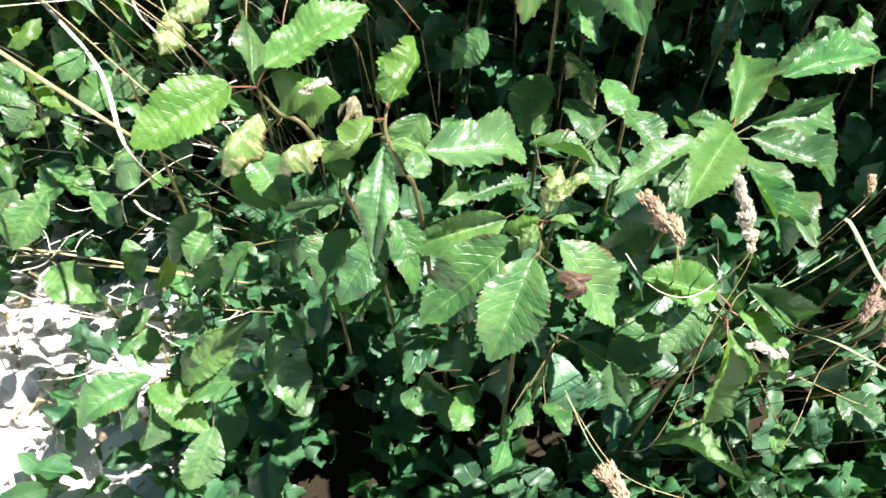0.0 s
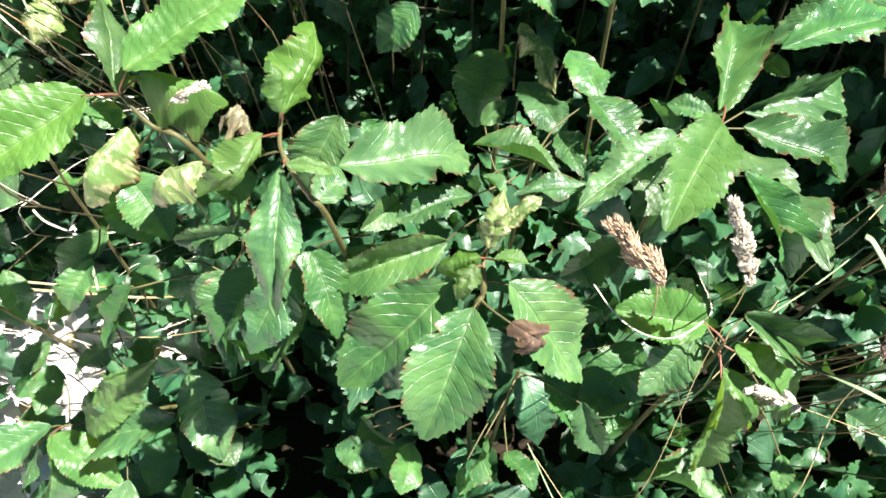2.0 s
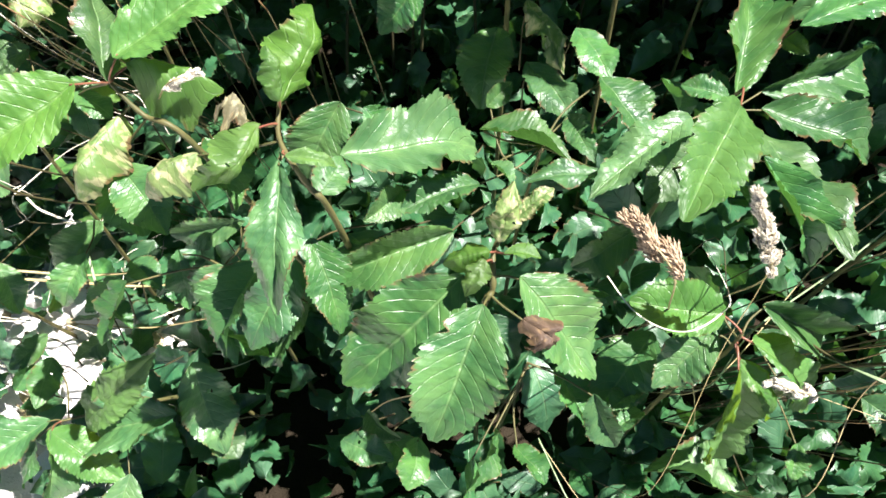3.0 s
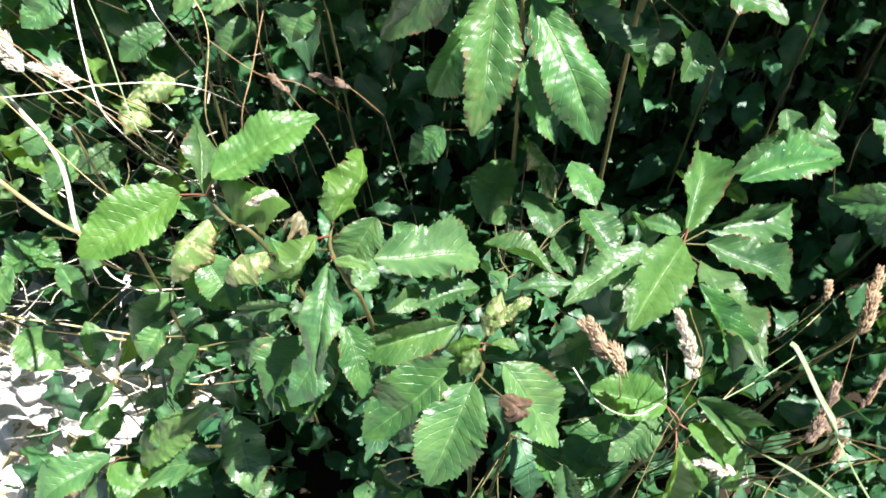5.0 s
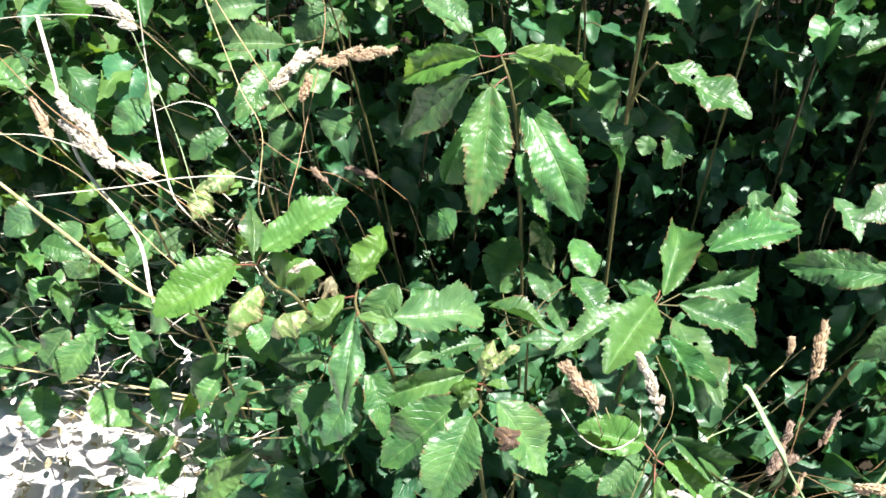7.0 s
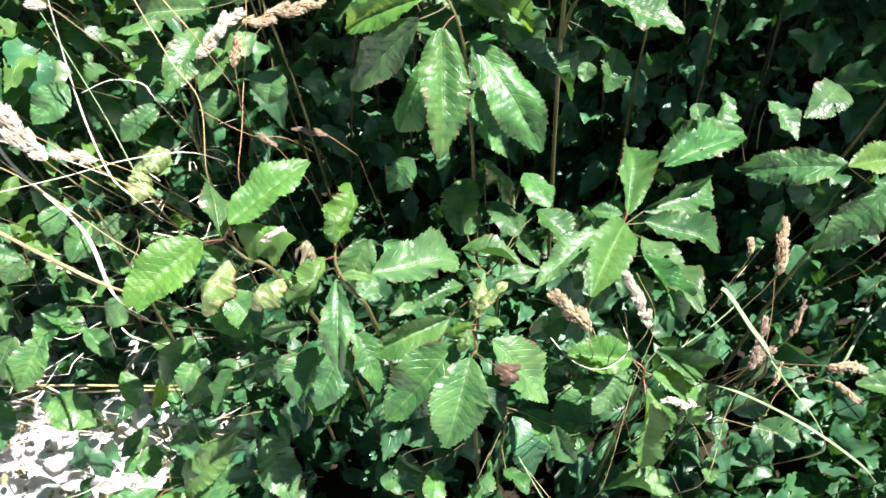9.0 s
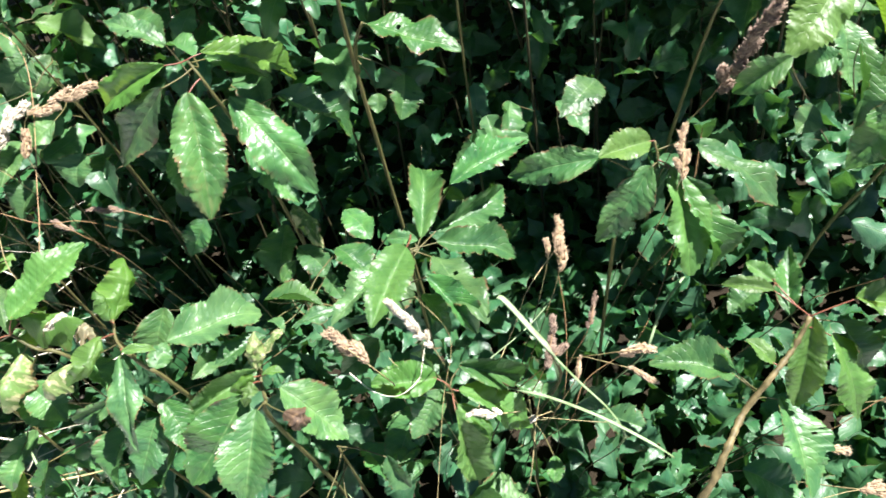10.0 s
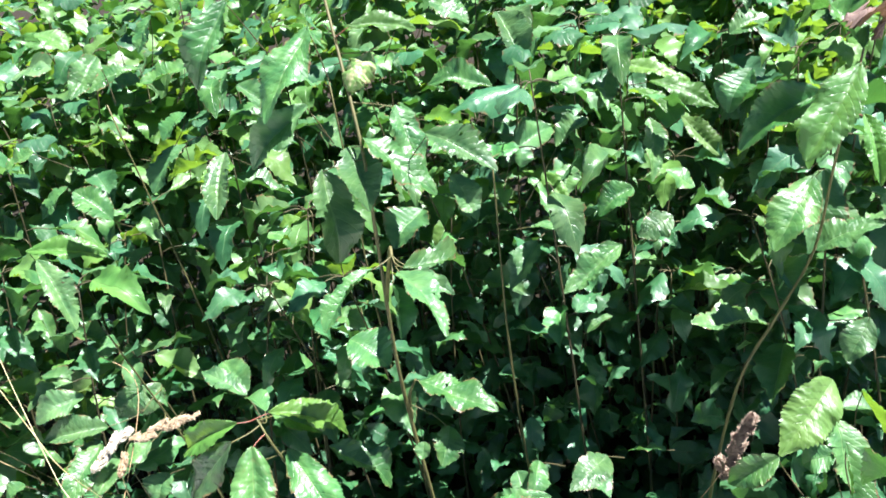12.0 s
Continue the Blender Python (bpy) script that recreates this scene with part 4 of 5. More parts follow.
leaf(leftback, (-0.691, 0.806, 0.384), (-0.684, 0.730, 0.339), 0.072, 'mature')
leaf(leftback, (-0.604, 0.800, 0.363), (-0.527, 0.751, 0.341), 0.075, 'mature')
leaf(leftback, (-0.397, 0.673, 0.575), (-0.385, 0.637, 0.530), 0.033, 'mature')
leaf(leftback, (-0.300, 0.720, 0.570), (-0.355, 0.675, 0.524), 0.043, 'mature')
leaf(leftback, (-0.737, 0.817, 0.662), (-0.685, 0.835, 0.675), 0.045, 'mature')
leaf(leftback, (-0.586, 0.837, 0.694), (-0.523, 0.827, 0.672), 0.044, 'mature')
leaf(leftback, (-0.719, 0.887, 0.711), (-0.753, 0.866, 0.691), 0.055, 'mature')
leaf(leftback, (-0.589, 0.956, 0.630), (-0.635, 0.926, 0.600), 0.049, 'mature')
leaf(leftback, (-0.192, 0.978, 0.804), (-0.234, 0.945, 0.770), 0.062, 'mature')
leaf(leftback, (-0.126, 1.014, 0.805), (-0.150, 0.983, 0.771), 0.063, 'mature')
leaf(leftback, (-0.313, 1.268, 1.176), (-0.184, 1.285, 1.124), 0.050, 'young')
leaf(leftback, (-0.252, 1.162, 1.192), (-0.213, 1.103, 1.072), 0.050, 'mature')
leaf(leftback, (-0.025, 1.505, 1.249), (-0.112, 1.472, 1.166), 0.065, 'mature')
leaf(leftback, (0.020, 1.046, 0.979), (0.058, 0.994, 0.945), 0.048, 'mature')
leaf(leftback, (-0.238, 1.088, 0.953), (-0.322, 1.062, 0.935), 0.054, 'mature')
leaf(leftback, (-0.154, 1.126, 0.928), (-0.208, 1.107, 0.880), 0.057, 'mature')
leaf(leftback, (-0.286, 1.506, 1.215), (-0.354, 1.485, 1.161), 0.065, 'mature')
leaf(leftback, (0.038, 1.462, 1.166), (0.166, 1.458, 1.105), 0.071, 'mature')
leaf(leftback, (-0.107, 1.687, 1.393), (-0.252, 1.638, 1.371), 0.075, 'mature')

leaf(backrow, (0.751, 1.093, 1.001), (0.628, 1.058, 0.946), 0.056, 'mature')
leaf(backrow, (0.719, 1.085, 0.861), (0.666, 1.080, 0.841), 0.042, 'mature')
leaf(backrow, (0.596, 1.290, 1.285), (0.480, 1.309, 1.309), 0.063, 'mature')
leaf(backrow, (0.476, 1.141, 1.186), (0.499, 1.084, 1.112), 0.054, 'mature')
leaf(backrow, (0.602, 1.235, 1.168), (0.696, 1.291, 1.182), 0.059, 'mature')
leaf(backrow, (0.698, 1.274, 1.146), (0.770, 1.289, 1.188), 0.055, 'mature')
leaf(backrow, (0.612, 1.192, 1.195), (0.608, 1.175, 1.158), 0.046, 'mature')
leaf(backrow, (0.706, 1.211, 1.129), (0.677, 1.169, 1.082), 0.047, 'mature')
leaf(backrow, (1.004, 1.402, 1.107), (1.048, 1.310, 1.032), 0.050, 'young')
leaf(backrow, (0.939, 1.562, 1.204), (1.074, 1.473, 1.116), 0.066, 'young')
leaf(backrow, (0.974, 1.490, 1.172), (1.092, 1.412, 1.104), 0.057, 'young')
leaf(backrow, (0.760, 1.601, 1.265), (0.936, 1.530, 1.222), 0.070, 'young')
leaf(backrow, (0.912, 1.716, 1.294), (1.007, 1.671, 1.212), 0.054, 'young')
leaf(backrow, (0.904, 1.317, 1.148), (0.867, 1.227, 1.049), 0.050, 'mature')
leaf(backrow, (0.905, 1.440, 1.176), (0.957, 1.362, 1.134), 0.047, 'young')
leaf(backrow, (0.881, 1.465, 1.225), (0.839, 1.435, 1.154), 0.060, 'mature')
leaf(backrow, (0.651, 1.212, 1.125), (0.675, 1.131, 1.072), 0.036, 'young')
leaf(backrow, (0.724, 1.367, 1.232), (0.800, 1.366, 1.238), 0.075, 'mature')
leaf(backrow, (1.189, 1.553, 1.219), (1.284, 1.555, 1.237), 0.075, 'mature')
leaf(backrow, (1.200, 1.356, 1.154), (1.273, 1.355, 1.162), 0.047, 'young')
leaf(backrow, (-0.129, 1.473, 1.462), (-0.179, 1.394, 1.403), 0.054, 'mature')
leaf(backrow, (0.002, 1.437, 1.520), (-0.036, 1.410, 1.456), 0.044, 'mature')
leaf(backrow, (0.100, 1.214, 1.291), (0.070, 1.120, 1.203), 0.048, 'mature')
leaf(backrow, (0.026, 1.491, 1.403), (-0.070, 1.491, 1.389), 0.068, 'mature')
leaf(backrow, (-0.332, 1.780, 1.500), (-0.266, 1.754, 1.452), 0.064, 'young')
leaf(backrow, (-0.159, 1.754, 1.468), (-0.235, 1.738, 1.423), 0.064, 'young')
leaf(backrow, (-0.362, 1.640, 1.432), (-0.275, 1.638, 1.438), 0.066, 'mature')
leaf(backrow, (0.124, 1.412, 1.364), (0.178, 1.385, 1.313), 0.055, 'mature')
leaf(backrow, (0.016, 1.404, 1.333), (-0.039, 1.389, 1.292), 0.055, 'mature')
leaf(backrow, (0.452, 1.467, 1.408), (0.590, 1.435, 1.359), 0.054, 'young')
leaf(backrow, (0.528, 1.475, 1.436), (0.595, 1.445, 1.381), 0.068, 'mature')
leaf(backrow, (0.665, 1.497, 1.383), (0.687, 1.397, 1.291), 0.069, 'mature')
leaf(backrow, (0.810, 1.177, 1.071), (0.736, 1.165, 1.035), 0.058, 'mature')
leaf(backrow, (0.887, 1.189, 0.989), (0.814, 1.181, 0.962), 0.060, 'mature')
leaf(backrow, (0.942, 1.204, 1.029), (0.896, 1.226, 1.068), 0.055, 'mature')
leaf(backrow, (0.599, 1.130, 1.060), (0.658, 1.085, 1.042), 0.051, 'mature')
leaf(backrow, (1.076, 1.233, 1.228), (1.015, 1.205, 1.161), 0.074, 'mature')
leaf(backrow, (0.948, 0.746, 1.420), (0.980, 0.727, 1.383), 0.031, 'browned')
leaf(backrow, (-0.135, 1.244, 1.205), (-0.193, 1.275, 1.263), 0.061, 'mature')
leaf(backrow, (-0.267, 1.366, 1.329), (-0.326, 1.361, 1.310), 0.053, 'mature')
leaf(backrow, (0.225, 1.212, 1.304), (0.170, 1.208, 1.287), 0.059, 'mature')
leaf(backrow, (0.269, 1.163, 1.323), (0.208, 1.162, 1.312), 0.048, 'mature')

# ---- grasses ----
stalk([(-0.665, 0.827, 0.910), (-0.583, 0.797, 0.862), (-0.486, 0.743, 0.813), (-0.348, 0.641, 0.796)], 0.0042, 'straw')
stalk([(-0.744, 1.084, 1.015), (-0.620, 0.979, 0.948), (-0.490, 0.856, 0.918), (-0.392, 0.800, 0.883), (-0.297, 0.746, 0.835)], 0.0013, 'brown')
stalk([(-0.596, 0.844, 0.920), (-0.522, 0.819, 0.880), (-0.440, 0.782, 0.854), (-0.319, 0.693, 0.791)], 0.0012, 'straw')
stalk([(-0.326, 1.056, 1.074), (-0.296, 0.997, 0.999), (-0.247, 0.907, 0.915), (-0.216, 0.861, 0.871), (-0.225, 0.807, 0.792)], 0.0014, 'straw')
stalk([(-0.386, 1.008, 1.058), (-0.397, 0.950, 0.861), (-0.359, 0.841, 0.802), (-0.320, 0.780, 0.801)], 0.0016, 'dry')
stalk([(-0.463, 1.068, 1.031), (-0.417, 0.996, 0.985), (-0.361, 0.916, 0.845), (-0.304, 0.795, 0.785)], 0.0012, 'green')
stalk([(-0.525, 0.968, 0.999), (-0.498, 0.909, 0.955), (-0.482, 0.855, 0.838), (-0.398, 0.776, 0.761), (-0.357, 0.684, 0.722)], 0.0036, 'dry')
stalk([(-0.670, 0.874, 0.967), (-0.607, 0.934, 0.999), (-0.529, 0.960, 1.002), (-0.417, 0.974, 0.987)], 0.0014, 'dry')
stalk([(-0.590, 0.827, 0.899), (-0.508, 0.832, 0.893), (-0.428, 0.820, 0.866), (-0.339, 0.795, 0.823)], 0.0011, 'dry')
stalk([(-0.368, 0.896, 0.888), (-0.328, 0.906, 0.895), (-0.291, 0.903, 0.885), (-0.277, 0.889, 0.866)], 0.0015, 'dry')
stalk([(-0.508, 0.765, 0.843), (-0.393, 0.780, 0.845), (-0.309, 0.794, 0.848), (-0.238, 0.814, 0.830)], 0.0015, 'dry')
stalk([(-0.842, 0.810, 0.459), (-0.667, 0.808, 0.415), (-0.550, 0.809, 0.382), (-0.429, 0.820, 0.329)], 0.0032, 'straw')
stalk([(-0.222, 1.144, 1.008), (-0.151, 1.096, 0.939), (-0.170, 0.876, 0.834), (-0.185, 0.807, 0.785)], 0.0012, 'brown')
stalk([(-0.215, 0.840, 0.876), (-0.158, 0.819, 0.842), (-0.111, 0.815, 0.830)], 0.0009, 'brown')
stalk([(-0.374, 0.913, 0.494), (-0.406, 0.912, 0.478), (-0.443, 0.903, 0.457), (-0.472, 0.887, 0.443), (-0.489, 0.876, 0.432)], 0.0018, 'dry')
stalk([(-0.468, 0.873, 0.438), (-0.457, 0.864, 0.426), (-0.443, 0.859, 0.418), (-0.420, 0.853, 0.407), (-0.407, 0.865, 0.388), (-0.384, 0.887, 0.363)], 0.0024, 'dry')
stalk([(0.170, 0.500, 0.736), (0.187, 0.478, 0.721), (0.206, 0.460, 0.721), (0.224, 0.452, 0.729), (0.245, 0.460, 0.735), (0.253, 0.471, 0.743)], 0.0010, 'dry')
stalk([(0.219, 0.497, 0.742), (0.253, 0.492, 0.631), (0.275, 0.458, 0.535)], 0.0008, 'straw')
stalk([(0.269, 0.517, 0.808), (0.295, 0.500, 0.736), (0.263, 0.460, 0.670), (0.215, 0.392, 0.559)], 0.0007, 'straw')
stalk([(0.460, 0.582, 0.646), (0.401, 0.546, 0.643), (0.299, 0.482, 0.662), (0.283, 0.475, 0.571)], 0.0010, 'green')
stalk([(0.373, 0.456, 0.578), (0.447, 0.439, 0.545), (0.463, 0.434, 0.542)], 0.0007, 'straw')
stalk([(0.683, 0.617, 0.822), (0.662, 0.595, 0.741), (0.643, 0.595, 0.653)], 0.0012, 'brown')
stalk([(0.607, 0.530, 0.839), (0.614, 0.546, 0.713), (0.533, 0.473, 0.656)], 0.0009, 'brown')
stalk([(0.444, 0.524, 0.766), (0.436, 0.487, 0.700), (0.413, 0.449, 0.615)], 0.0009, 'brown')
stalk([(0.382, 0.429, 0.690), (0.365, 0.416, 0.646), (0.331, 0.366, 0.590)], 0.0009, 'straw')
stalk([(0.506, 0.418, 0.714), (0.436, 0.426, 0.669), (0.407, 0.411, 0.621)], 0.0008, 'brown')
stalk([(0.614, 0.520, 0.672), (0.566, 0.489, 0.663), (0.527, 0.459, 0.627)], 0.0022, 'green')
stalk([(0.826, 0.288, 0.618), (0.756, 0.298, 0.617), (0.694, 0.313, 0.552)], 0.0010, 'brown')
stalk([(0.704, 0.219, 0.573), (0.666, 0.228, 0.577), (0.607, 0.249, 0.547)], 0.0009, 'straw')
stalk([(0.479, 0.607, 0.713), (0.413, 0.554, 0.709), (0.383, 0.552, 0.637), (0.288, 0.480, 0.568)], 0.0010, 'straw')
stalk([(0.119, 0.431, 0.598), (0.138, 0.381, 0.582), (0.158, 0.349, 0.569)], 0.0009, 'green')
stalk([(0.121, 0.432, 0.585), (0.171, 0.366, 0.545), (0.235, 0.342, 0.526)], 0.0007, 'straw')
stalk([(-0.277, 0.930, 1.084), (-0.227, 0.869, 1.031), (-0.189, 0.826, 0.990)], 0.0015, 'straw')
stalk([(-0.366, 0.773, 0.470), (-0.350, 0.727, 0.461), (-0.333, 0.670, 0.443), (-0.323, 0.637, 0.431)], 0.0025, 'green')
stalk([(-0.394, 0.674, 0.432), (-0.376, 0.678, 0.436), (-0.332, 0.677, 0.424), (-0.286, 0.683, 0.405)], 0.0015, 'straw')
stalk([(-0.544, 0.784, 0.397), (-0.477, 0.777, 0.393), (-0.402, 0.767, 0.389), (-0.326, 0.768, 0.368)], 0.0034, 'straw')

seed_head((0.192, 0.454, 0.809), (0.165, 0.487, 0.831), 0.0167, 'golden')
seed_head((0.268, 0.464, 0.783), (0.239, 0.475, 0.863), 0.0130, 'pale')
seed_head((0.373, 0.456, 0.578), (0.333, 0.458, 0.590), 0.0119, 'pale')
seed_head((-0.139, 0.615, 0.849), (-0.112, 0.621, 0.855), 0.0088, 'pale')
seed_head((-0.152, 0.989, 0.905), (-0.036, 1.009, 0.911), 0.0180, 'straw')
seed_head((-0.220, 0.974, 0.881), (-0.159, 1.008, 0.913), 0.0254, 'pale')
seed_head((-0.174, 0.954, 0.866), (-0.163, 0.972, 0.885), 0.0185, 'straw')
seed_head((-0.128, 0.816, 0.818), (-0.148, 0.828, 0.836), 0.0093, 'grey')
seed_head((-0.062, 0.826, 0.820), (-0.102, 0.831, 0.833), 0.0093, 'grey')
seed_head((-0.428, 0.820, 0.866), (-0.490, 0.888, 0.926), 0.0240, 'pale')
seed_head((-0.411, 0.815, 0.857), (-0.488, 0.869, 0.887), 0.0226, 'pale')
seed_head((-0.394, 0.972, 0.980), (-0.451, 0.991, 1.012), 0.0244, 'pale')
seed_head((-0.618, 0.908, 1.001), (-0.663, 0.884, 0.978), 0.0282, 'pale')
seed_head((-0.506, 0.848, 0.880), (-0.540, 0.895, 0.910), 0.0139, 'straw')
seed_head((-0.356, 0.811, 0.844), (-0.404, 0.815, 0.857), 0.0141, 'pale')
seed_head((0.712, 0.636, 0.860), (0.716, 0.544, 1.033), 0.0219, 'grey')
seed_head((0.606, 0.531, 0.839), (0.627, 0.569, 0.880), 0.0125, 'straw')
seed_head((0.445, 0.521, 0.763), (0.465, 0.563, 0.809), 0.0152, 'straw')
seed_head((0.391, 0.441, 0.703), (0.418, 0.473, 0.740), 0.0138, 'grey')
seed_head((0.393, 0.441, 0.704), (0.417, 0.450, 0.716), 0.0126, 'grey')
seed_head((0.462, 0.478, 0.694), (0.484, 0.505, 0.724), 0.0071, 'grey')
seed_head((0.477, 0.419, 0.710), (0.513, 0.411, 0.707), 0.0170, 'straw')
seed_head((0.479, 0.404, 0.695), (0.507, 0.382, 0.678), 0.0091, 'straw')
seed_head((0.755, 0.296, 0.615), (0.839, 0.284, 0.616), 0.0160, 'straw')
seed_head((0.679, 0.226, 0.576), (0.737, 0.207, 0.566), 0.0133, 'straw')
seed_head((0.424, 0.432, 0.670), (0.437, 0.448, 0.688), 0.0082, 'straw')
seed_head((0.675, 0.276, 0.583), (0.694, 0.269, 0.579), 0.0114, 'straw')
seed_head((0.778, 0.369, 0.748), (0.816, 0.355, 0.768), 0.0161, 'grey')
seed_head((0.459, 0.599, 0.705), (0.465, 0.617, 0.721), 0.0094, 'straw')
seed_head((0.169, 0.332, 0.555), (0.149, 0.354, 0.573), 0.0242, 'straw')
seed_head((0.322, 0.418, 0.674), (0.284, 0.428, 0.681), 0.0099, 'pale')
stalk([(0.358, 0.488, 0.794), (0.364, 0.481, 0.791), (0.380, 0.449, 0.770), (0.394, 0.420, 0.748)], 0.0060, 'green')
stalk([(0.386, 0.434, 0.758), (0.410, 0.392, 0.728), (0.433, 0.359, 0.700), (0.445, 0.345, 0.66)], 0.0024, 'green')
stalk([(0.482, 0.300, 0.66), (0.459, 0.310, 0.690), (0.420, 0.350, 0.706), (0.378, 0.398, 0.703), (0.35, 0.43, 0.69)], 0.0034, 'green')



# ---- the thicket behind and below ----
def fill_height(x, y):
    """The height up to which small leaves crowd below the saplings."""
    h = 0.50 + 0.14 * min(max((y - 0.45) / 0.5, 0), 1) + 0.24 * min(max((y - 1.0) / 0.8, 0), 1)
    edge = max(min(max((x + 0.52) / 0.40, 0), 1), min(max((y - 1.02) / 0.25, 0), 1))
    if 0.78 < y < 1.3 and -0.22 < x < 0.75:
        h *= 0.28
    if 0.38 < y < 0.8 and 0.42 < x < 0.78:
        h *= 0.75
    if y < 0.6 and -0.2 < x < 0.4:
        h *= 0.28
    if y < 0.72 and x > 0.38:
        h *= 0.36
    h *= 0.92
    side = min(max((1.85 - x + 0.35 * noise.noise(Vector((x * 3, y * 3, 5)))) / 0.5, 0), 1)
    return h * edge * side * min(max((y + 0.15) / 0.33, 0), 1)


def leaf_mass(name, count, where, size, label, material, seed, shapes=SMALL_ARRAYS, droop=24, spread=48):
    """Many small leaves in one mesh."""
    rng = random.Random(seed)
    V, F, Q = [], [], []
    n0 = 0
    for _ in range(count):
        spot = where(rng)
        if spot is None:
            continue
        v, f, q = shapes[rng.randrange(len(shapes))]
        length = rng.uniform(*size)
        yaw, pitch, roll = rng.uniform(0, 360), rng.gauss(droop, spread), rng.gauss(0, spread)
        m = np.array(pose(0, 0, 0, roll, pitch, yaw).to_3x3())
        V.append((v * (length, length * rng.uniform(0.42, 0.55), length)) @ m.T + np.array(spot))
        F += [tuple(i + n0 for i in p) for p in f]
        Q.append(q)
        n0 += len(v)
    me = mesh_from(name, np.concatenate(V), F, material, np.concatenate(Q))
    return tagged(new(name, me), label, "foliage", "", "stuff")


def near_spot(rng):
    x, y = rng.uniform(-1.5, 1.9), rng.uniform(0.08, 1.6)
    h = fill_height(x, y)
    if y < 0.72 and -0.28 < x < 0.45 and rng.random() < 0.3:
        return None
    if x > -0.3 and rng.random() < (0.10 if y < 0.75 else 0.24):
        return (x, y, rng.uniform(0.03, 0.16))
    if h < 0.08:
        return None
    return (x, y, 0.02 + (h - 0.02) * rng.random() ** 0.8)


def edge_spot(rng):
    """Over the edge of the gravel the leaves hang in a loose layer."""
    x, y = rng.uniform(-1.5, -0.42), 0.92 + 0.5 * rng.random()
    if y < 1.06 and -0.9 < x < -0.5:
        return None
    return (x, y, 0.14 + 0.75 * (y - 0.92) + rng.uniform(0.0, 0.2))


leaf_mass("undergrowth", 5200, near_spot, (0.065, 0.12), "dense small green leaves below the saplings", M_SMALL, 3)


def floor_spot(rng):
    x, y = rng.uniform(-2.2, 3.2), rng.uniform(1.3, 3.2)
    return (x, y, 0.02 + 0.85 * rng.random())


def ground_spot(rng):
    x, y = rng.uniform(-0.7, 2.6), rng.uniform(0.15, 3.2)
    if y < 0.75 and rng.random() < 0.2:
        return None
    return (x, y, rng.uniform(0.02, 0.14))


leaf_mass("edge_foliage", 340, edge_spot, (0.05, 0.10), "loose small leaves hanging over the gravel edge", M_MATURE, 4, SMALL_ARRAYS, 8, 22)


def sunny_edge_spot(rng):
    x, y = rng.uniform(-1.4, -0.36), 1.02 + 0.45 * rng.random()
    return (x, y, 0.26 + 0.85 * (y - 0.9) + rng.uniform(0.0, 0.22))


leaf_mass("edge_foliage", 210, sunny_edge_spot, (0.04, 0.08), "small bright leaves in the sun at the thicket edge", M_YOUNG, 14, SMALL_ARRAYS, 6, 26)


def sapling(seed, height, leaves, look_meshes):
    """A whole sapling at the origin, to be copied."""
    rng = random.Random(seed)
    ob = thing("shrub_sapling", (0, 0, 0), "upright green-leaved shrub sapling of the thicket", "shrub", "saplings of the far thicket")
    lean = Vector((rng.uniform(-0.15, 0.15), rng.uniform(-0.2, 0.1), 0)) * height
    line = [Vector((0, 0, -0.01)), lean * 0.25 + Vector((0, 0, height * 0.4)), lean * 0.6 + Vector((0, 0, height * 0.75)), lean + Vector((0, 0, height))]
    path = smooth_path(line, 10)
    sv, sf = tube_arrays(smooth_path(line, 6), [0.0036 - 0.0022 * i / 18 for i in range(19)], 6)
    sv, sf = list(sv), list(sf)
    for k in range(leaves):
        s = 1.0 - 0.72 * max(0.0, (k - 4) / leaves) ** 0.9
        at = path[min(len(path) - 1, int(s * (len(path) - 1)))]
        an = k * 2.4 + rng.uniform(-0.4, 0.4)
        out = Vector((math.cos(an), math.sin(an), 0))
        foot = at + out * rng.uniform(0.018, 0.05) + Vector((0, 0, rng.uniform(-0.005, 0.02)))
        length = rng.uniform(0.08, 0.135)
        drop = rng.uniform(0.0, 1.0)
        x = (out + Vector((0, 0, -drop))).normalized()
        y = Vector((0, 0, 1)).cross(x).normalized()
        z = x.cross(y)
        one = new("leaf", rng.choice(look_meshes[-3:] if k < 5 and rng.random() < 0.45 else look_meshes[:-3]))
        one.parent = ob
        one.matrix_basis = Matrix.Translation(foot) @ Matrix((x, y, z)).transposed().to_4x4() @ pose(0, 0, 0, rng.uniform(-25, 25)) @ Matrix.Diagonal((length, length * rng.uniform(0.42, 0.56), length, 1))
        pv, pf = tube_arrays(smooth_path([at, (at + foot) / 2 + Vector((0, 0, 0.004)), foot + x * 0.003], 3), [0.0012] * 7, 4)
        sf += [tuple(i + len(sv) for i in q) for q in pf]
        sv += pv
    stem = new("stem", mesh_from("stem", sv, sf, M_BARK))
    stem.parent = ob
    return ob


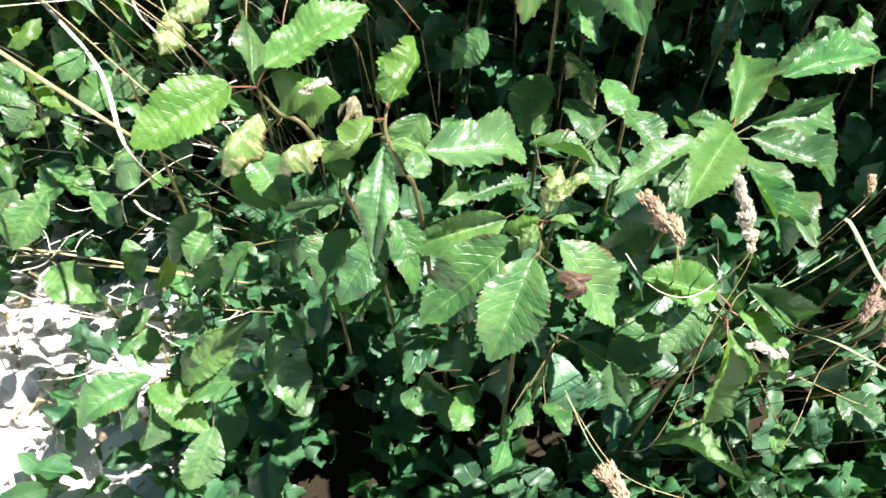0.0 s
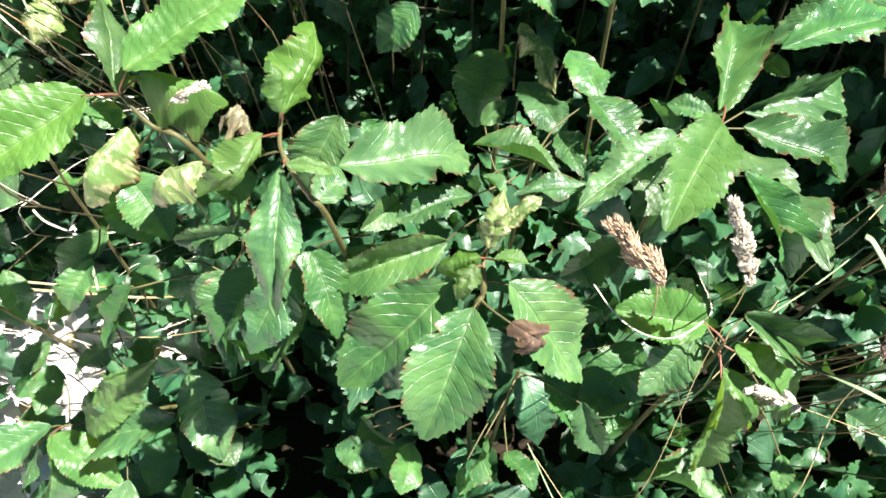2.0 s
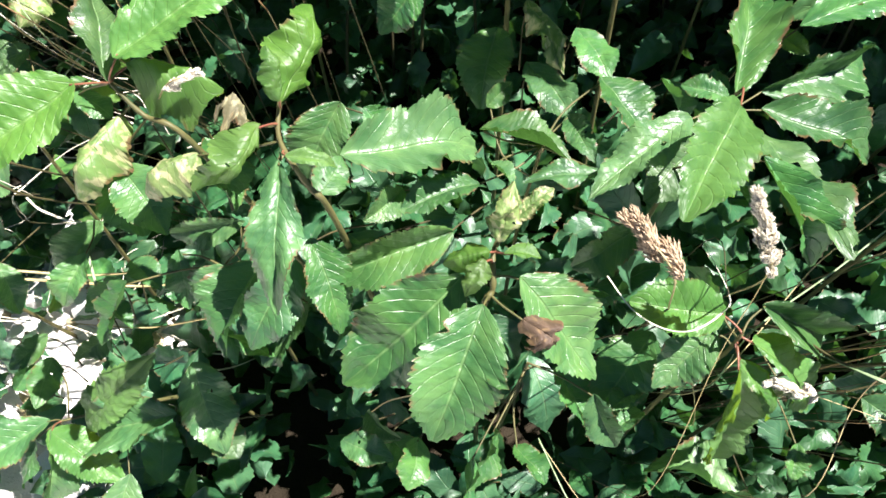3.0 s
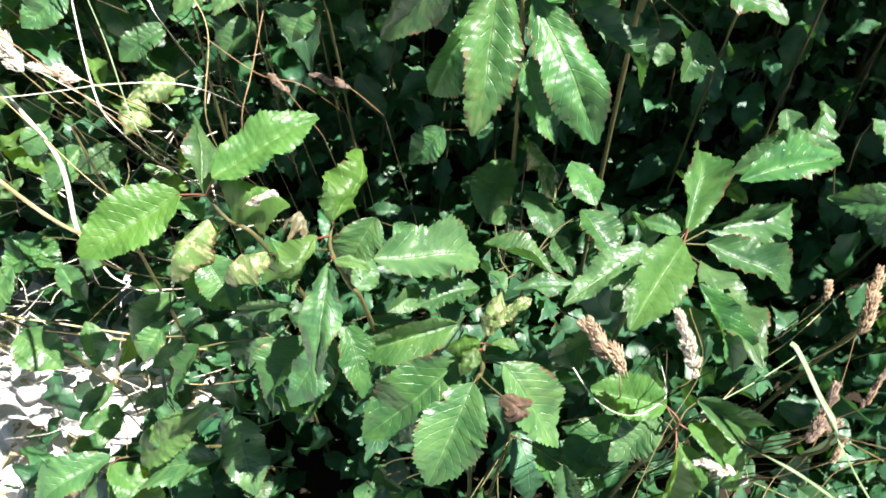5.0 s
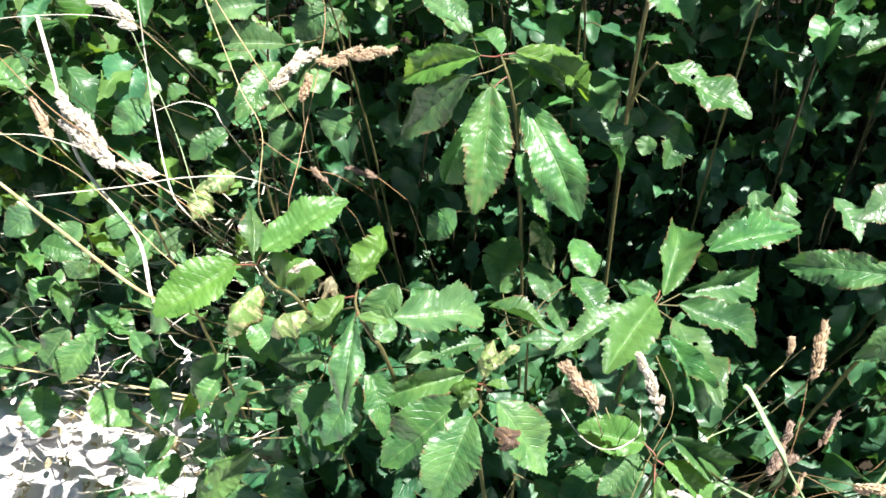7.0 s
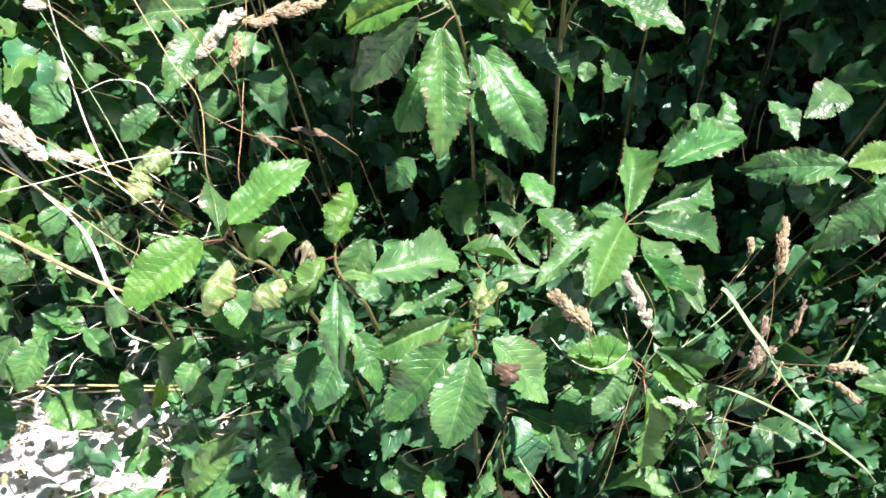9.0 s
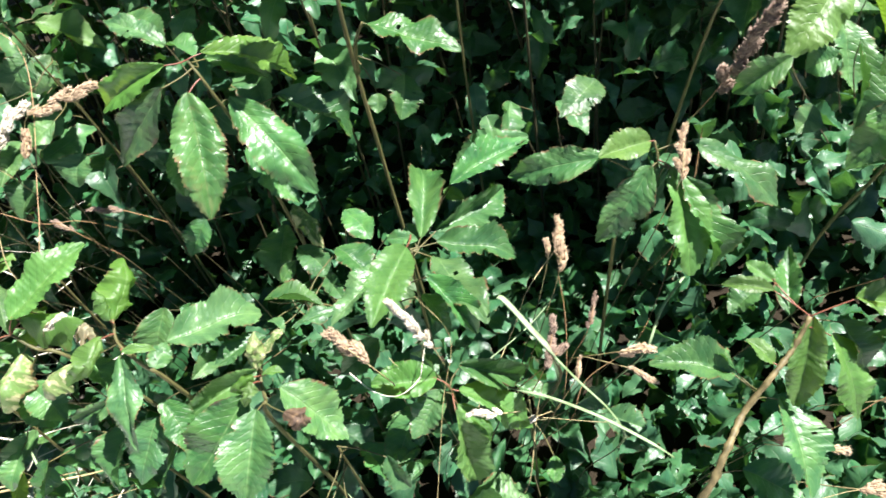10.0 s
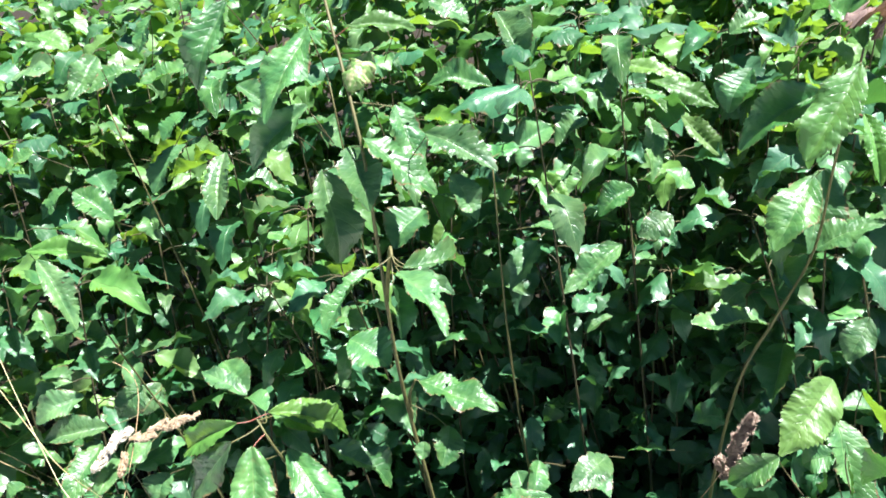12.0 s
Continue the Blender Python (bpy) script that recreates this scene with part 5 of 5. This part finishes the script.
TEMPLATES = [sapling(40 + k, h, n, SMALL_MESHES) for k, (h, n) in enumerate(((0.80, 12), (0.92, 13), (1.02, 13), (1.12, 14), (1.22, 15), (1.32, 15), (1.42, 16), (1.52, 16)))]
spread = random.Random(5)
used = set()
for _ in range(285):
    y = 1.16 + 1.5 * spread.random() ** 1.1
    x = spread.uniform(-0.9, 1.25) * (0.75 + 0.72 * y)
    if y < 1.32 and -0.3 < x < 0.8 and spread.random() < 0.93 or y < 1.7 and -0.3 < x < 0.5 and spread.random() < 0.25:
        continue
    if y < 1.4:
        pick = TEMPLATES[spread.randrange(0, 4)]
    elif y < 1.8:
        pick = TEMPLATES[spread.randrange(1, 6)]
    else:
        pick = TEMPLATES[spread.randrange(3, 8)]
    m = pose(x, y, 0, 0, 0, spread.uniform(0, 360))
    if pick.name not in used:
        used.add(pick.name)
        pick.matrix_basis = m
    else:
        copy_thing(pick, m)


# more saplings crowd at the sunny side
for _ in range(26):
    m = pose(spread.uniform(0.6, 1.6), spread.uniform(1.2, 2.0), 0, 0, 0, spread.uniform(0, 360))
    copy_thing(TEMPLATES[spread.randrange(2, 6)], m)
for _ in range(16):
    m = pose(spread.uniform(0.98, 1.6), spread.uniform(0.95, 1.4), 0, 0, 0, spread.uniform(0, 360))
    copy_thing(TEMPLATES[spread.randrange(0, 5)], m)


def far_spot(rng):
    y = 2.0 + 5.0 * rng.random() ** 1.8
    x = rng.uniform(-0.95, 1.15) * (1.15 + 0.65 * y)
    top = 1.30 + 0.42 * min(max((y - 2.0) / 1.2, 0), 1) + 0.22 * noise.noise(Vector((x * 1.1, y * 1.1, 3))) + 0.12 * noise.noise(Vector((x * 4, y * 4, 9))) + 0.03 * y
    return (x, y, top * rng.random() ** 0.28)


FAR_ARRAYS = [leaf_arrays(leaf_rng, 8, 2, leaf_rng.uniform(0.0, 0.2), leaf_rng.uniform(0.05, 0.15), 0.08, 0.0, 0.12, 0.06, 0.1, 0.03, 0, 2, 0.3) for _ in range(6)]
leaf_mass("shaded_foliage", 3600, floor_spot, (0.06, 0.11), "shaded leaves low in the thicket", M_SMALL, 6, FAR_ARRAYS)
leaf_mass("ground_foliage", 3400, ground_spot, (0.05, 0.10), "low leaves covering the soil inside the thicket", M_SMALL, 12, FAR_ARRAYS, 10, 40)
leaf_mass("far_thicket", 5500, far_spot, (0.08, 0.14), "dense sunlit yellow-green shrub foliage further back", M_YOUNG, 8, FAR_ARRAYS, 14, 30)
leaf_mass("far_thicket", 5500, far_spot, (0.08, 0.14), "dense deep green shrub foliage further back", M_MATURE, 9, FAR_ARRAYS, 14, 30)


def litter_spot(rng):
    return (rng.uniform(-1.2, -0.36), rng.uniform(0.5, 1.25), rng.uniform(0.012, 0.03))


leaf_mass("leaf_litter", 170, litter_spot, (0.02, 0.05), "dry pale leaf litter lying on the gravel", M_LITTER, 17)


def dry_tangle(count):
    """Bleached, curling grass blades lying crosswise over the edge of the gravel."""
    rng = random.Random(31)
    verts, faces = [], []
    for _ in range(count):
        x, y = rng.uniform(-0.95, -0.33), rng.uniform(0.78, 1.45)
        at = Vector((x, y, rng.uniform(0.04, 0.12) + 0.5 * max(0.0, y - 0.85) + (0.25 if y > 1.05 else 0.0) * rng.random()))
        an = rng.uniform(0, 6.283)
        way = Vector((math.cos(an), 0.6 * math.sin(an), rng.uniform(-0.25, 0.3)))
        long = rng.uniform(0.05, 0.17)
        bend = Vector((rng.uniform(-1, 1), rng.uniform(-1, 1), rng.uniform(-0.6, 0.4))) * long * 0.35
        line = smooth_path([at, at + way * long * 0.5 + bend * 0.6, at + way * long + bend * rng.uniform(-0.5, 1.0)], 5)
        n = len(line) - 1
        r = rng.uniform(0.0008, 0.0026)
        v, f = tube_arrays(line, [r * (1 - 0.75 * i / n) for i in range(n + 1)], 5, 0.3)
        faces += [tuple(i + len(verts) for i in q) for q in f]
        verts += v
    return tagged(new("dry_grass", mesh_from("dry_grass", verts, faces, M_DRY)), "bleached curling dry grass along the gravel edge", "grass", "", "stuff")


dry_tangle(220)


# ---- stones on the gravel ----
def stone_mesh(rng):
    bm = bmesh.new()
    bmesh.ops.create_icosphere(bm, subdivisions=2, radius=1.0)
    off = Vector((rng.uniform(0, 50), rng.uniform(0, 50), rng.uniform(0, 50)))
    flat = rng.uniform(0.45, 0.75)
    for v in bm.verts:
        k = 1 + 0.38 * noise.noise(v.co * 1.1 + off) + 0.12 * noise.noise(v.co * 3.0 + off)
        v.co = Vector((v.co.x * k, v.co.y * k * 0.8, v.co.z * k * flat))
    me = bpy.data.meshes.new("stone")
    bm.to_mesh(me)
    bm.free()
    me.materials.append(M_STONE)
    return me


stone_rng = random.Random(21)
STONES = [stone_mesh(stone_rng) for _ in range(6)]
for _ in range(290):
    x, y = stone_rng.uniform(-1.35, -0.40), stone_rng.uniform(0.40, 1.3)
    size = 0.010 + 0.05 * stone_rng.random() ** 2.0
    ob = new("stone", stone_rng.choice(STONES))
    ob.matrix_basis = pose(x, y, size * 0.18 - 0.008, stone_rng.uniform(-15, 15), stone_rng.uniform(-15, 15), stone_rng.uniform(0, 360)) @ Matrix.Diagonal((size, size, size, 1))
    tagged(ob, "pale rough limestone lying on the gravel", "stone", "stones on the gravel")
